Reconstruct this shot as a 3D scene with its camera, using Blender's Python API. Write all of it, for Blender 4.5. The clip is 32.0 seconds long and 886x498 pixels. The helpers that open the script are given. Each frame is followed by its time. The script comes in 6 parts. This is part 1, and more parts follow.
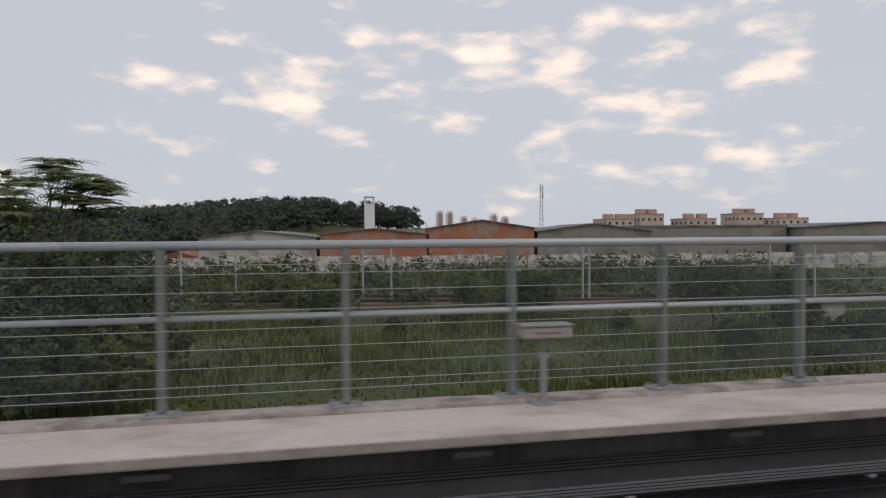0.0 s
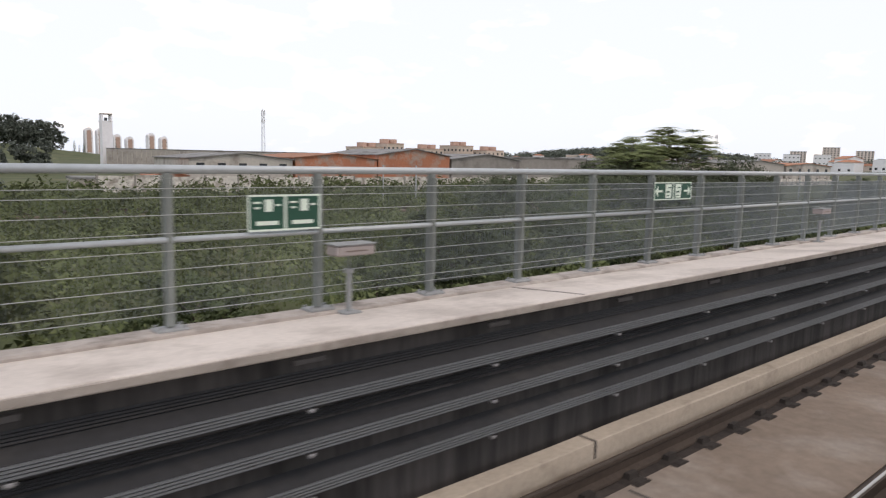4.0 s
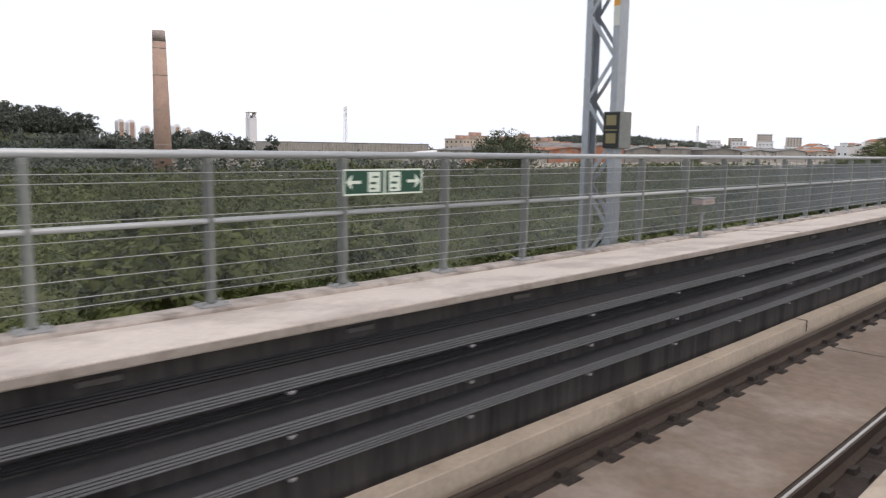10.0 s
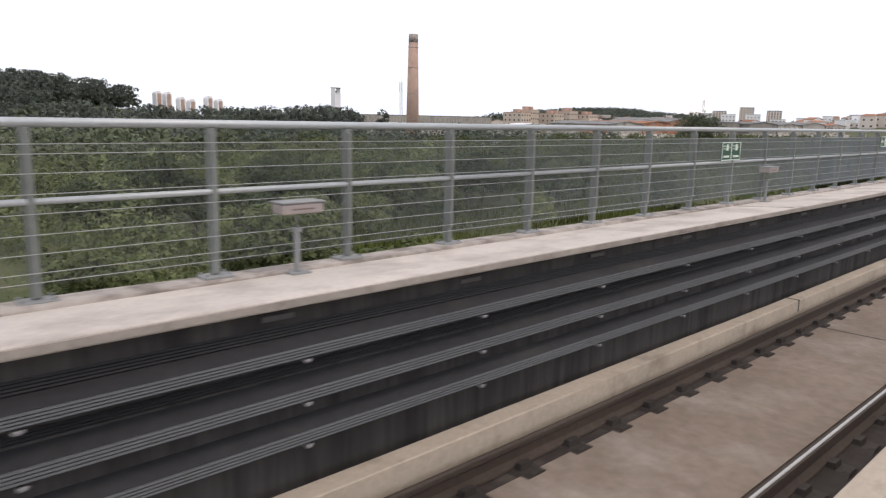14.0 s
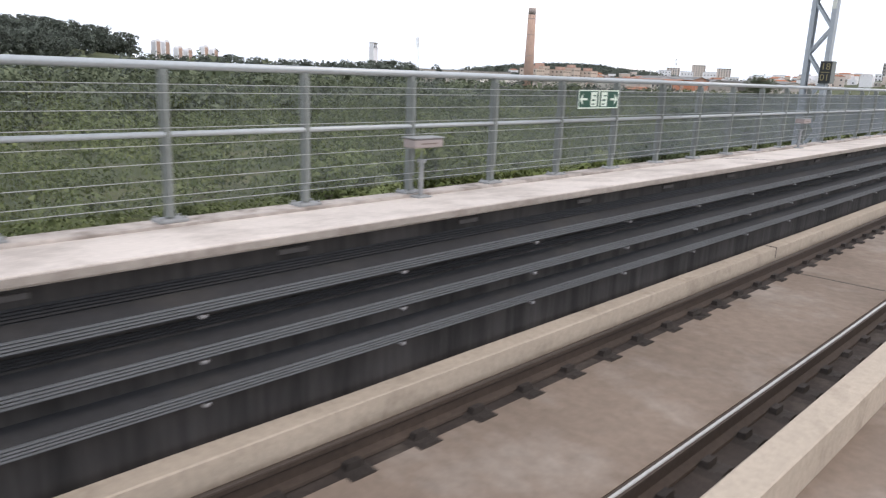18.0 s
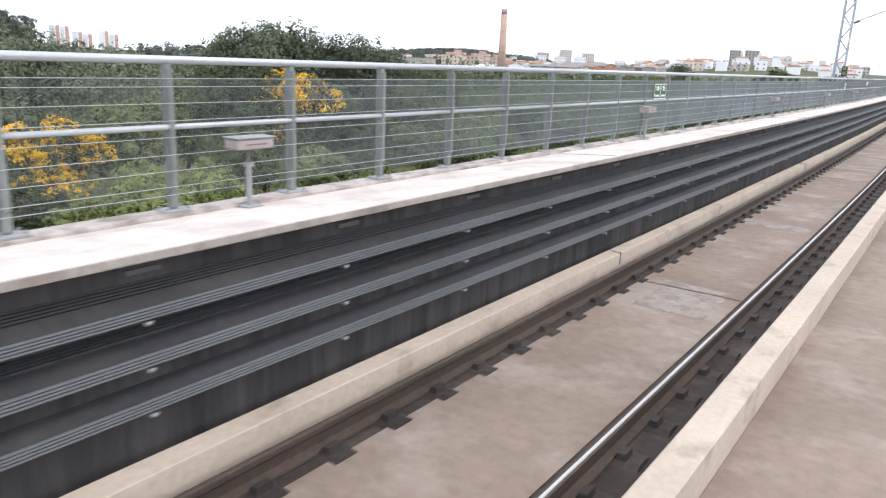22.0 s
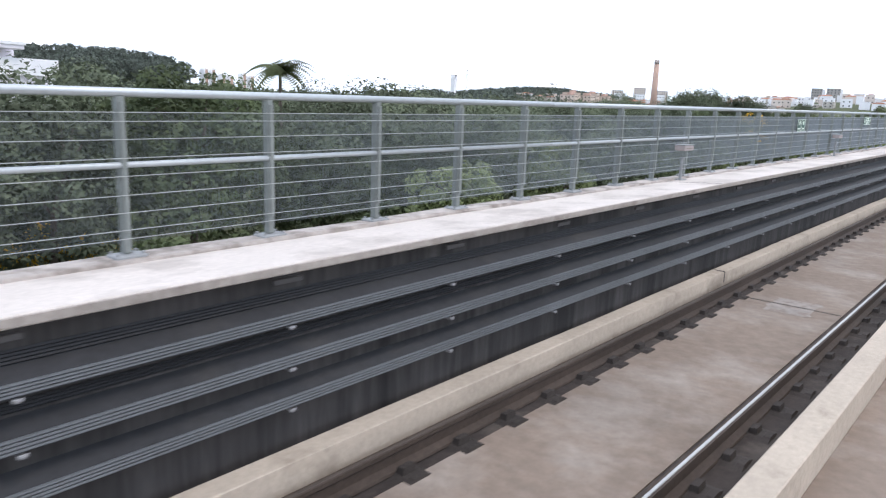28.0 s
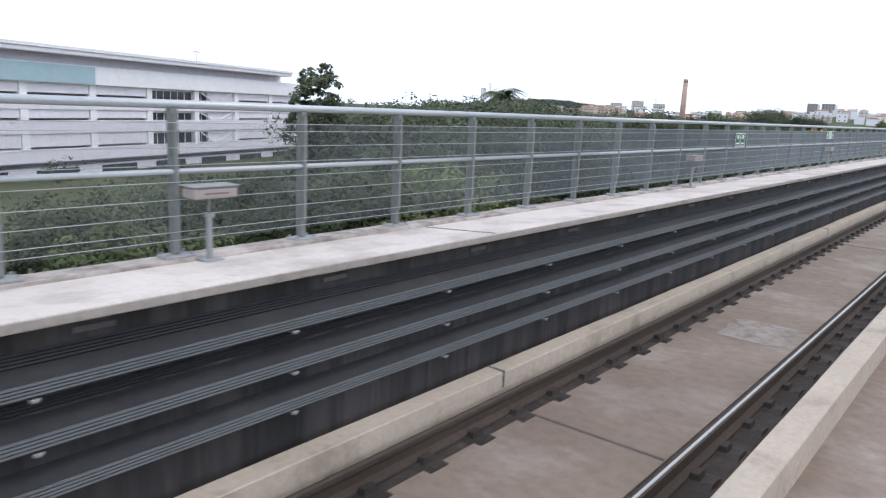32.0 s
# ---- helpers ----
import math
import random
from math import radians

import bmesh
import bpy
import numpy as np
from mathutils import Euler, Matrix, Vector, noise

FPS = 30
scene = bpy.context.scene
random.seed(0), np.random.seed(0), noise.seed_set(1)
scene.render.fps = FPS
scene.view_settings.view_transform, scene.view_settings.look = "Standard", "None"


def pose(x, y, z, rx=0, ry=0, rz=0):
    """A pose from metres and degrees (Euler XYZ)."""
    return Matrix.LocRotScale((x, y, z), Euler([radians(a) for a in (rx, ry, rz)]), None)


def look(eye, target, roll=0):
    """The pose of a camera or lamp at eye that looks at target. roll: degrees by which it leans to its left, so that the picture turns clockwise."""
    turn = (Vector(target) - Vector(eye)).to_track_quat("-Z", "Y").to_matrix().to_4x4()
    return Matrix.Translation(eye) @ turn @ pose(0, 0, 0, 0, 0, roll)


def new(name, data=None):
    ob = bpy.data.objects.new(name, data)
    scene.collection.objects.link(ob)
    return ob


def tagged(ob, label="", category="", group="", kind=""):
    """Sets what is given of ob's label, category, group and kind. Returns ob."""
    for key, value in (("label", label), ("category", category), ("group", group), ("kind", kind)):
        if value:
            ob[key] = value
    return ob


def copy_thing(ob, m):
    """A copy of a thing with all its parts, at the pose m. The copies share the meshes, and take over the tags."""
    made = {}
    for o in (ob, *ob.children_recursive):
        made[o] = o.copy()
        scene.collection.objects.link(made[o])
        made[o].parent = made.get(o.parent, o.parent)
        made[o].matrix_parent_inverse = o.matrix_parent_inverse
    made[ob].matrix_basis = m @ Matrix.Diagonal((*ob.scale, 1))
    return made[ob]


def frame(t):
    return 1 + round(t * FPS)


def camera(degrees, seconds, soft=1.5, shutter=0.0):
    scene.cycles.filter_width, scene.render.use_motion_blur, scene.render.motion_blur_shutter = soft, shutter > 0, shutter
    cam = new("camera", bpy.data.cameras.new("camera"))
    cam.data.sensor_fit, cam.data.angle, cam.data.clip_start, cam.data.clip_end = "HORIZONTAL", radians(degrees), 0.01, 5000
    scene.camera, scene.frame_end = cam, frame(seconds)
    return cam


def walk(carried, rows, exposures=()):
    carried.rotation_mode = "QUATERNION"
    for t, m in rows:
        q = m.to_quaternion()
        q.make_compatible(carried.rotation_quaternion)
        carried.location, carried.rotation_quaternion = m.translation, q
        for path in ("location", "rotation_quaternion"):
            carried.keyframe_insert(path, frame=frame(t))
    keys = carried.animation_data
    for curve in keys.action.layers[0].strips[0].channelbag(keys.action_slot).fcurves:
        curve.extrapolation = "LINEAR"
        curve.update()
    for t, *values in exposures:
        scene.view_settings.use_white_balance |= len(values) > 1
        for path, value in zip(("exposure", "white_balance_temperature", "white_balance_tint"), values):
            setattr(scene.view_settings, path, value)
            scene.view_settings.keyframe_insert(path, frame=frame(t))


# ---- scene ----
ZE = 6.2  # eye level of a seated passenger above the ground beside the viaduct

cam = camera(62.9, 32.0, soft=1.25, shutter=0.07)
# seconds, place, heading clockwise from +y, pitch, lean
ROWS = [
    (0.0, -2.25, -0.15, 6.212, 2.67, -1.24, -0.34),
    (0.5, -10.62, -1.57, 6.230, 12.07, -4.20, 0.20),
    (1.0, -19.04, -2.95, 6.243, 23.75, -6.59, -0.12),
    (1.5, -27.37, -4.28, 6.230, 32.28, -7.60, 2.00),
    (2.0, -35.70, -5.57, 6.221, 37.91, -7.68, 3.39),
    (2.5, -44.10, -6.90, 6.230, 33.85, -7.30, 1.60),
    (3.0, -52.53, -8.19, 6.243, 33.96, -7.19, 1.28),
    (3.5, -60.98, -9.44, 6.242, 34.02, -7.09, 1.24),
    (4.0, -69.42, -10.65, 6.240, 34.06, -7.00, 1.20),
    (4.5, -77.85, -11.82, 6.236, 34.04, -6.92, 1.18),
    (5.0, -86.27, -12.95, 6.232, 33.92, -6.82, 1.16),
    (5.5, -94.67, -14.03, 6.227, 33.67, -6.70, 1.16),
    (6.0, -103.05, -15.07, 6.222, 33.26, -6.53, 1.15),
    (6.5, -111.40, -16.06, 6.213, 30.50, -6.04, 1.37),
    (7.0, -119.75, -16.99, 6.207, 28.13, -5.63, 1.58),
    (7.5, -128.05, -17.87, 6.207, 29.05, -5.59, 1.01),
    (8.0, -136.38, -18.71, 6.208, 30.76, -5.57, 0.43),
    (8.5, -145.04, -19.49, 6.213, 35.08, -6.99, 0.54),
    (9.0, -153.70, -20.22, 6.216, 38.80, -8.40, 0.70),
    (9.5, -161.98, -20.90, 6.214, 39.38, -8.17, 0.79),
    (10.0, -170.28, -21.54, 6.210, 39.85, -7.93, 0.90),
    (10.5, -178.77, -22.15, 6.199, 40.41, -8.83, 1.40),
    (11.0, -187.27, -22.71, 6.191, 40.88, -9.72, 1.82),
    (11.5, -195.62, -23.21, 6.193, 40.81, -9.62, 1.41),
    (12.0, -203.98, -23.66, 6.195, 40.74, -9.52, 1.00),
    (12.5, -212.79, -24.07, 6.198, 41.19, -9.80, 1.17),
    (13.0, -221.63, -24.43, 6.201, 41.65, -10.11, 1.33),
    (13.5, -229.73, -24.73, 6.203, 41.97, -10.13, 1.24),
    (14.0, -237.86, -24.98, 6.205, 42.27, -10.14, 1.14),
    (14.5, -246.46, -25.19, 6.204, 42.55, -10.17, 1.15),
    (15.0, -255.13, -25.33, 6.203, 42.78, -10.21, 1.17),
    (15.5, -263.83, -25.42, 6.201, 43.00, -10.27, 1.20),
    (16.0, -272.53, -25.45, 6.198, 43.21, -10.35, 1.25),
    (16.5, -281.20, -25.43, 6.194, 43.47, -10.47, 1.32),
    (17.0, -289.81, -25.35, 6.190, 43.79, -10.62, 1.40),
    (17.5, -298.24, -25.26, 6.179, 45.02, -12.19, 1.70),
    (18.0, -306.65, -25.11, 6.160, 47.18, -13.67, 2.18),
    (18.5, -315.55, -24.72, 6.117, 51.20, -12.64, 2.91),
    (19.0, -324.40, -24.27, 6.085, 54.25, -11.62, 3.40),
    (19.5, -332.73, -23.92, 6.133, 53.29, -12.47, 2.73),
    (20.0, -340.95, -23.55, 6.180, 52.30, -13.53, 1.96),
    (20.5, -348.65, -23.19, 6.179, 52.86, -13.82, 1.77),
    (21.0, -356.30, -22.79, 6.179, 53.82, -14.04, 1.69),
    (21.5, -364.54, -22.34, 6.193, 56.00, -14.34, 1.89),
    (22.0, -372.75, -21.86, 6.207, 57.94, -14.52, 2.27),
    (22.5, -380.69, -21.40, 6.199, 58.43, -14.12, 2.84),
    (23.0, -388.40, -20.95, 6.191, 58.67, -13.72, 3.23),
    (23.5, -395.88, -20.46, 6.194, 55.02, -15.10, 2.92),
    (24.0, -403.22, -19.98, 6.196, 51.35, -16.48, 2.39),
    (24.5, -410.51, -19.53, 6.188, 51.43, -16.40, 1.81),
    (25.0, -417.64, -19.09, 6.179, 51.58, -16.19, 1.45),
    (25.5, -424.06, -18.61, 6.188, 52.09, -15.31, 1.86),
    (26.0, -430.33, -18.14, 6.196, 52.67, -14.22, 2.27),
    (26.5, -436.92, -17.72, 6.196, 52.97, -13.53, 2.26),
    (27.0, -443.39, -17.31, 6.195, 53.22, -12.87, 2.23),
    (27.5, -449.76, -16.91, 6.193, 53.42, -12.31, 2.19),
    (28.0, -456.02, -16.53, 6.192, 53.53, -11.92, 2.11),
    (28.5, -462.20, -16.15, 6.192, 53.53, -11.77, 2.01),
    (29.0, -468.33, -15.77, 6.217, 53.29, -11.88, 1.44),
    (29.5, -474.25, -15.44, 6.219, 53.83, -11.42, 1.43),
    (30.0, -480.17, -15.11, 6.220, 54.50, -10.95, 1.42),
    (30.5, -486.21, -14.74, 6.222, 54.67, -11.01, 1.53),
    (31.0, -492.35, -14.37, 6.224, 54.70, -11.08, 1.75),
    (31.5, -498.82, -14.03, 6.219, 54.57, -11.10, 2.15),
    (32.0, -505.15, -13.72, 6.211, 54.40, -11.11, 2.66),
]


def eye_pose(x, y, z, yaw, pitch, lean):
    a, b = radians(yaw), radians(pitch)
    way = Vector((math.sin(a) * math.cos(b), math.cos(a) * math.cos(b), math.sin(b)))
    return look((x, y, z), Vector((x, y, z)) + way, lean)


EXPOSURES = [(0.0, -0.88, 7250, 16), (0.9, -0.95, 7350, 17), (1.5, -0.18, 7450, 17), (3.0, -0.07, 7450, 17), (6.0, -0.38, 7300, 18),
             (7.0, -0.5, 7250, 18), (8.5, -0.4, 7350, 18), (9.0, -0.14, 7450, 18), (13.0, 0.0, 7450, 18), (17.0, 0.18, 7080, 16),
             (19.0, 0.45, 7030, 16), (22.0, 0.8, 6830, 15), (25.0, 0.92, 6630, 14), (28.5, 0.48, 6430, 14), (32.0, 0.28, 6430, 14)]
walk(cam, [(t, eye_pose(*r)) for t, *r in ROWS], EXPOSURES)

# ---- world and sun ----
SUN_ELEV, SUN_TURN = 58, 200  # degrees; the sun stands behind the train, veiled by cloud
world = bpy.data.worlds.new("world")
scene.world = world
world.use_nodes = True
wn, wl = world.node_tree.nodes, world.node_tree.links
wn.clear()
w_out, w_bg = wn.new("ShaderNodeOutputWorld"), wn.new("ShaderNodeBackground")
w_sky = wn.new("ShaderNodeTexSky")
w_sky.sky_type, w_sky.sun_disc = "NISHITA", False
w_sky.sun_elevation, w_sky.sun_rotation = radians(SUN_ELEV), radians(SUN_TURN)
w_sky.dust_density, w_sky.ozone_density = 2.0, 2.0
w_tc, w_map = wn.new("ShaderNodeTexCoord"), wn.new("ShaderNodeMapping")
w_map.inputs["Scale"].default_value = (1.0, 1.0, 2.5)
w_n1, w_n2 = wn.new("ShaderNodeTexNoise"), wn.new("ShaderNodeTexNoise")
w_n1.inputs["Scale"].default_value, w_n1.inputs["Detail"].default_value, w_n1.inputs["Roughness"].default_value = 11.0, 8.0, 0.5
w_n2.inputs["Scale"].default_value, w_n2.inputs["Detail"].default_value = 1.3, 4.0
w_add = wn.new("ShaderNodeMath")
w_add.operation = "ADD"
w_ramp = wn.new("ShaderNodeMapRange")
w_ramp.interpolation_type = "SMOOTHSTEP"
w_ramp.inputs["From Min"].default_value, w_ramp.inputs["From Max"].default_value = 1.13, 1.40
w_mix = wn.new("ShaderNodeMix")
w_mix.data_type = "RGBA"
w_mix.inputs["B"].default_value = (20.5, 18.6, 17.4, 1)
w_gain = wn.new("ShaderNodeMix")
w_gain.data_type, w_gain.blend_type = "RGBA", "MIX"
w_gain.inputs["Factor"].default_value = 0.85
w_gain.inputs["B"].default_value = (10.9, 12.7, 14.9, 1)
wl.new(w_tc.outputs["Generated"], w_map.inputs["Vector"])
wl.new(w_map.outputs["Vector"], w_n1.inputs["Vector"])
wl.new(w_map.outputs["Vector"], w_n2.inputs["Vector"])
wl.new(w_n1.outputs["Fac"], w_add.inputs[0])
wl.new(w_n2.outputs["Fac"], w_add.inputs[1])
wl.new(w_add.outputs["Value"], w_ramp.inputs["Value"])
wl.new(w_sky.outputs["Color"], w_gain.inputs["A"])
wl.new(w_gain.outputs["Result"], w_mix.inputs["A"])
wl.new(w_ramp.outputs["Result"], w_mix.inputs["Factor"])
wl.new(w_mix.outputs["Result"], w_bg.inputs["Color"])
w_bg.inputs["Strength"].default_value = 0.096
wl.new(w_bg.outputs["Background"], w_out.inputs["Surface"])

sun = new("sun", bpy.data.lights.new("sun", "SUN"))
sun.data.energy, sun.data.angle, sun.data.color = 0.65, radians(12), (1.0, 0.87, 0.72)
sun.matrix_world = look((0, 0, 50), (math.cos(radians(70)) * -math.cos(radians(SUN_ELEV)), math.sin(radians(70)) * math.cos(radians(SUN_ELEV)), 50 - math.sin(radians(SUN_ELEV))))


# ---- materials ----
def mat(name, col, rough=0.8, metal=0.0, grain=18.0, var=0.25, stain=0.0, stain_col=None, stain_scale=0.7, bump=0.25, rand=0.0, stretch=(1, 1, 1), spec=0.35):
    """Base colour varied at two scales, fine relief, and an optional stain colour in patches."""
    m = bpy.data.materials.new(name)
    m.use_nodes = True
    n, l = m.node_tree.nodes, m.node_tree.links
    b = n["Principled BSDF"]
    b.inputs["Roughness"].default_value, b.inputs["Metallic"].default_value = rough, metal
    b.inputs["Specular IOR Level"].default_value = spec
    geo, mp = n.new("ShaderNodeNewGeometry"), n.new("ShaderNodeMapping")
    mp.inputs["Scale"].default_value = stretch
    l.new(geo.outputs["Position"], mp.inputs["Vector"])
    fine, wide = n.new("ShaderNodeTexNoise"), n.new("ShaderNodeTexNoise")
    fine.inputs["Scale"].default_value, fine.inputs["Detail"].default_value, fine.inputs["Roughness"].default_value = grain, 5.0, 0.65
    wide.inputs["Scale"].default_value, wide.inputs["Detail"].default_value = stain_scale, 6.0
    l.new(mp.outputs["Vector"], fine.inputs["Vector"])
    l.new(mp.outputs["Vector"], wide.inputs["Vector"])
    val = n.new("ShaderNodeMapRange")
    val.inputs["From Min"].default_value, val.inputs["From Max"].default_value = 0.25, 0.75
    val.inputs["To Min"].default_value, val.inputs["To Max"].default_value = 1 - var, 1 + var
    l.new(fine.outputs["Fac"], val.inputs["Value"])
    val2 = n.new("ShaderNodeMapRange")
    val2.inputs["From Min"].default_value, val2.inputs["From Max"].default_value = 0.3, 0.7
    val2.inputs["To Min"].default_value, val2.inputs["To Max"].default_value = 1 - var * 0.7, 1 + var * 0.7
    l.new(wide.outputs["Fac"], val2.inputs["Value"])
    mul = n.new("ShaderNodeMath")
    mul.operation = "MULTIPLY"
    l.new(val.outputs["Result"], mul.inputs[0])
    l.new(val2.outputs["Result"], mul.inputs[1])
    last = mul.outputs["Value"]
    if rand:
        info, r = n.new("ShaderNodeObjectInfo"), n.new("ShaderNodeMapRange")
        r.inputs["To Min"].default_value, r.inputs["To Max"].default_value = 1 - rand, 1 + rand
        l.new(info.outputs["Random"], r.inputs["Value"])
        mul2 = n.new("ShaderNodeMath")
        mul2.operation = "MULTIPLY"
        l.new(last, mul2.inputs[0])
        l.new(r.outputs["Result"], mul2.inputs[1])
        last = mul2.outputs["Value"]
    base = n.new("ShaderNodeMix")
    base.data_type = "RGBA"
    base.inputs["A"].default_value = (*col, 1)
    base.inputs["B"].default_value = (*(stain_col or col), 1)
    if stain:
        edge = n.new("ShaderNodeValToRGB")
        edge.color_ramp.elements[0].position, edge.color_ramp.elements[1].position = 0.62 - 0.35 * stain, 0.74 - 0.25 * stain
        third = n.new("ShaderNodeTexNoise")
        third.inputs["Scale"].default_value, third.inputs["Detail"].default_value, third.inputs["Roughness"].default_value = stain_scale * 1.7, 7.0, 0.62
        l.new(mp.outputs["Vector"], third.inputs["Vector"])
        l.new(third.outputs["Fac"], edge.inputs["Fac"])
        l.new(edge.outputs["Color"], base.inputs["Factor"])
    else:
        base.inputs["Factor"].default_value = 0.0
    vec = n.new("ShaderNodeVectorMath")
    vec.operation = "SCALE"
    l.new(base.outputs["Result"], vec.inputs[0])
    l.new(last, vec.inputs["Scale"])
    l.new(vec.outputs["Vector"], b.inputs["Base Color"])
    if bump:
        bp = n.new("ShaderNodeBump")
        bp.inputs["Strength"].default_value, bp.inputs["Distance"].default_value = bump, 0.02
        l.new(fine.outputs["Fac"], bp.inputs["Height"])
        l.new(bp.outputs["Normal"], b.inputs["Normal"])
    return m


def leaf_mat(name, col, col2, rand=0.3):
    """Leaves: colour varied leaf by leaf and tree by tree, a little light let through."""
    m = bpy.data.materials.new(name)
    m.use_nodes = True
    n, l = m.node_tree.nodes, m.node_tree.links
    b = n["Principled BSDF"]
    b.inputs["Roughness"].default_value, b.inputs["Specular IOR Level"].default_value = 0.7, 0.1
    geo, info = n.new("ShaderNodeNewGeometry"), n.new("ShaderNodeObjectInfo")
    mix = n.new("ShaderNodeMix")
    mix.data_type = "RGBA"
    mix.inputs["A"].default_value, mix.inputs["B"].default_value = (*col, 1), (*col2, 1)
    clump, blend = n.new("ShaderNodeTexNoise"), n.new("ShaderNodeMix")
    clump.inputs["Scale"].default_value, clump.inputs["Detail"].default_value, clump.inputs["Roughness"].default_value = 1.5, 5.0, 0.7
    l.new(geo.outputs["Position"], clump.inputs["Vector"])
    spread_ = n.new("ShaderNodeMapRange")
    spread_.inputs["From Min"].default_value, spread_.inputs["From Max"].default_value = 0.32, 0.68
    l.new(clump.outputs["Fac"], spread_.inputs["Value"])
    blend.inputs["Factor"].default_value = 0.68
    l.new(geo.outputs["Random Per Island"], blend.inputs["A"])
    l.new(spread_.outputs["Result"], blend.inputs["B"])
    l.new(blend.outputs["Result"], mix.inputs["Factor"])
    patch = n.new("ShaderNodeTexNoise")
    patch.inputs["Scale"].default_value, patch.inputs["Detail"].default_value = 0.28, 3.0
    l.new(geo.outputs["Position"], patch.inputs["Vector"])
    r = n.new("ShaderNodeMapRange")
    r.inputs["To Min"].default_value, r.inputs["To Max"].default_value = 1 - rand, 1 + rand
    l.new(info.outputs["Random"], r.inputs["Value"])
    r2 = n.new("ShaderNodeMapRange")
    r2.inputs["From Min"].default_value, r2.inputs["From Max"].default_value = 0.3, 0.7
    r2.inputs["To Min"].default_value, r2.inputs["To Max"].default_value = 0.58, 1.45
    l.new(patch.outputs["Fac"], r2.inputs["Value"])
    mul = n.new("ShaderNodeMath")
    mul.operation = "MULTIPLY"
    l.new(r.outputs["Result"], mul.inputs[0])
    l.new(r2.outputs["Result"], mul.inputs[1])
    vec = n.new("ShaderNodeVectorMath")
    vec.operation = "SCALE"
    l.new(mix.outputs["Result"], vec.inputs[0])
    l.new(mul.outputs["Value"], vec.inputs["Scale"])
    l.new(vec.outputs["Vector"], b.inputs["Base Color"])
    tr, ms = n.new("ShaderNodeBsdfTranslucent"), n.new("ShaderNodeMixShader")
    l.new(vec.outputs["Vector"], tr.inputs["Color"])
    ms.inputs["Fac"].default_value = 0.2
    out = n["Material Output"]
    l.new(b.outputs["BSDF"], ms.inputs[1])
    l.new(tr.outputs["BSDF"], ms.inputs[2])
    l.new(ms.outputs["Shader"], out.inputs["Surface"])
    return m


M_WALKWAY = mat("walkway_concrete", (0.60, 0.53, 0.48), 0.85, grain=22, var=0.10, stain=0.42, stain_col=(0.45, 0.39, 0.35), stain_scale=0.9, bump=0.25)
M_PLINTH = mat("rough_concrete", (0.45, 0.41, 0.38), 0.9, grain=14, var=0.16, stain=0.12, stain_col=(0.30, 0.26, 0.24), stain_scale=1.6, bump=0.5)
M_UPSTAND = mat("weathered_plinth_concrete", (0.41, 0.36, 0.325), 0.9, grain=12, var=0.2, stain=0.45, stain_col=(0.23, 0.195, 0.17), stain_scale=2.2, bump=0.4)
# edge face coloured darker for the shade the train throws on it
M_LIP_SHADED = mat("shaded_walkway_edge", (0.36, 0.315, 0.28), 0.9, grain=14, var=0.16, stain=0.3, stain_col=(0.25, 0.21, 0.185), stain_scale=1.4, bump=0.3)
M_CURB = mat("curb_concrete", (0.455, 0.378, 0.302), 0.85, grain=16, var=0.13, stain=0.2, stain_col=(0.33, 0.268, 0.21), stain_scale=1.1, bump=0.3)
# slab tone lowered to stand for the train's shade on the track
M_SLAB = mat("track_slab_concrete", (0.225, 0.170, 0.132), 0.85, grain=7, var=0.18, stain=0.38, stain_col=(0.292, 0.240, 0.200), stain_scale=0.55, bump=0.3, stretch=(1.1, 0.85, 1))
M_BED = mat("rust_brown_bed", (0.040, 0.030, 0.025), 0.9, grain=12, var=0.3, stain=0.3, stain_col=(0.072, 0.057, 0.047), stain_scale=1.1, bump=0.4)
# streaky stained wall; base tone lowered for the shade beside the train
M_WALL = mat("shaded_parapet_concrete", (0.060, 0.054, 0.052), 0.9, grain=10, var=0.3, stain=0.5, stain_col=(0.028, 0.026, 0.025), stain_scale=1.1, bump=0.35, stretch=(1.7, 1.7, 0.14))
# tray greys carry the shade of train and parapet; lid tone darkest
M_TRAY = mat("galvanised_tray", (0.176, 0.185, 0.194), 0.55, metal=0.3, grain=30, var=0.12, bump=0.1)
M_TRAY_LID = mat("shaded_tray_lid", (0.046, 0.046, 0.049), 0.6, metal=0.1, grain=14, var=0.18, stain=0.3, stain_col=(0.063, 0.060, 0.059), bump=0.1)
M_CABLE = mat("black_cable", (0.03, 0.03, 0.032), 0.6, grain=10, var=0.2, bump=0)
M_TAB = mat("zinc_bracket", (0.26, 0.255, 0.26), 0.55, metal=0.3, grain=20, var=0.1, bump=0.1)
M_GALV = mat("galvanised_steel", (0.47, 0.49, 0.50), 0.45, metal=0.55, grain=24, var=0.10, bump=0.08)
M_POST = mat("grey_post_steel", (0.218, 0.232, 0.218), 0.6, metal=0.15, grain=18, var=0.14, bump=0.08, rand=0.08)
# bar steel lightened to carry part of the window's haze
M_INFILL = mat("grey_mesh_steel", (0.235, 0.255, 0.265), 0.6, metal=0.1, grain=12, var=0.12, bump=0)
M_WIRE = mat("stretched_wire", (0.44, 0.45, 0.44), 0.4, metal=0.4, grain=10, var=0.08, bump=0)
M_BASE = mat("weathered_base_plate", (0.29, 0.295, 0.295), 0.75, metal=0.1, grain=16, var=0.18, bump=0.2)
M_MAST = mat("mast_steel", (0.40, 0.43, 0.46), 0.5, metal=0.4, grain=8, var=0.10, bump=0.08)
M_ANCHOR = mat("anchor_zinc", (0.098, 0.09, 0.088), 0.7, grain=20, var=0.15, bump=0.1)
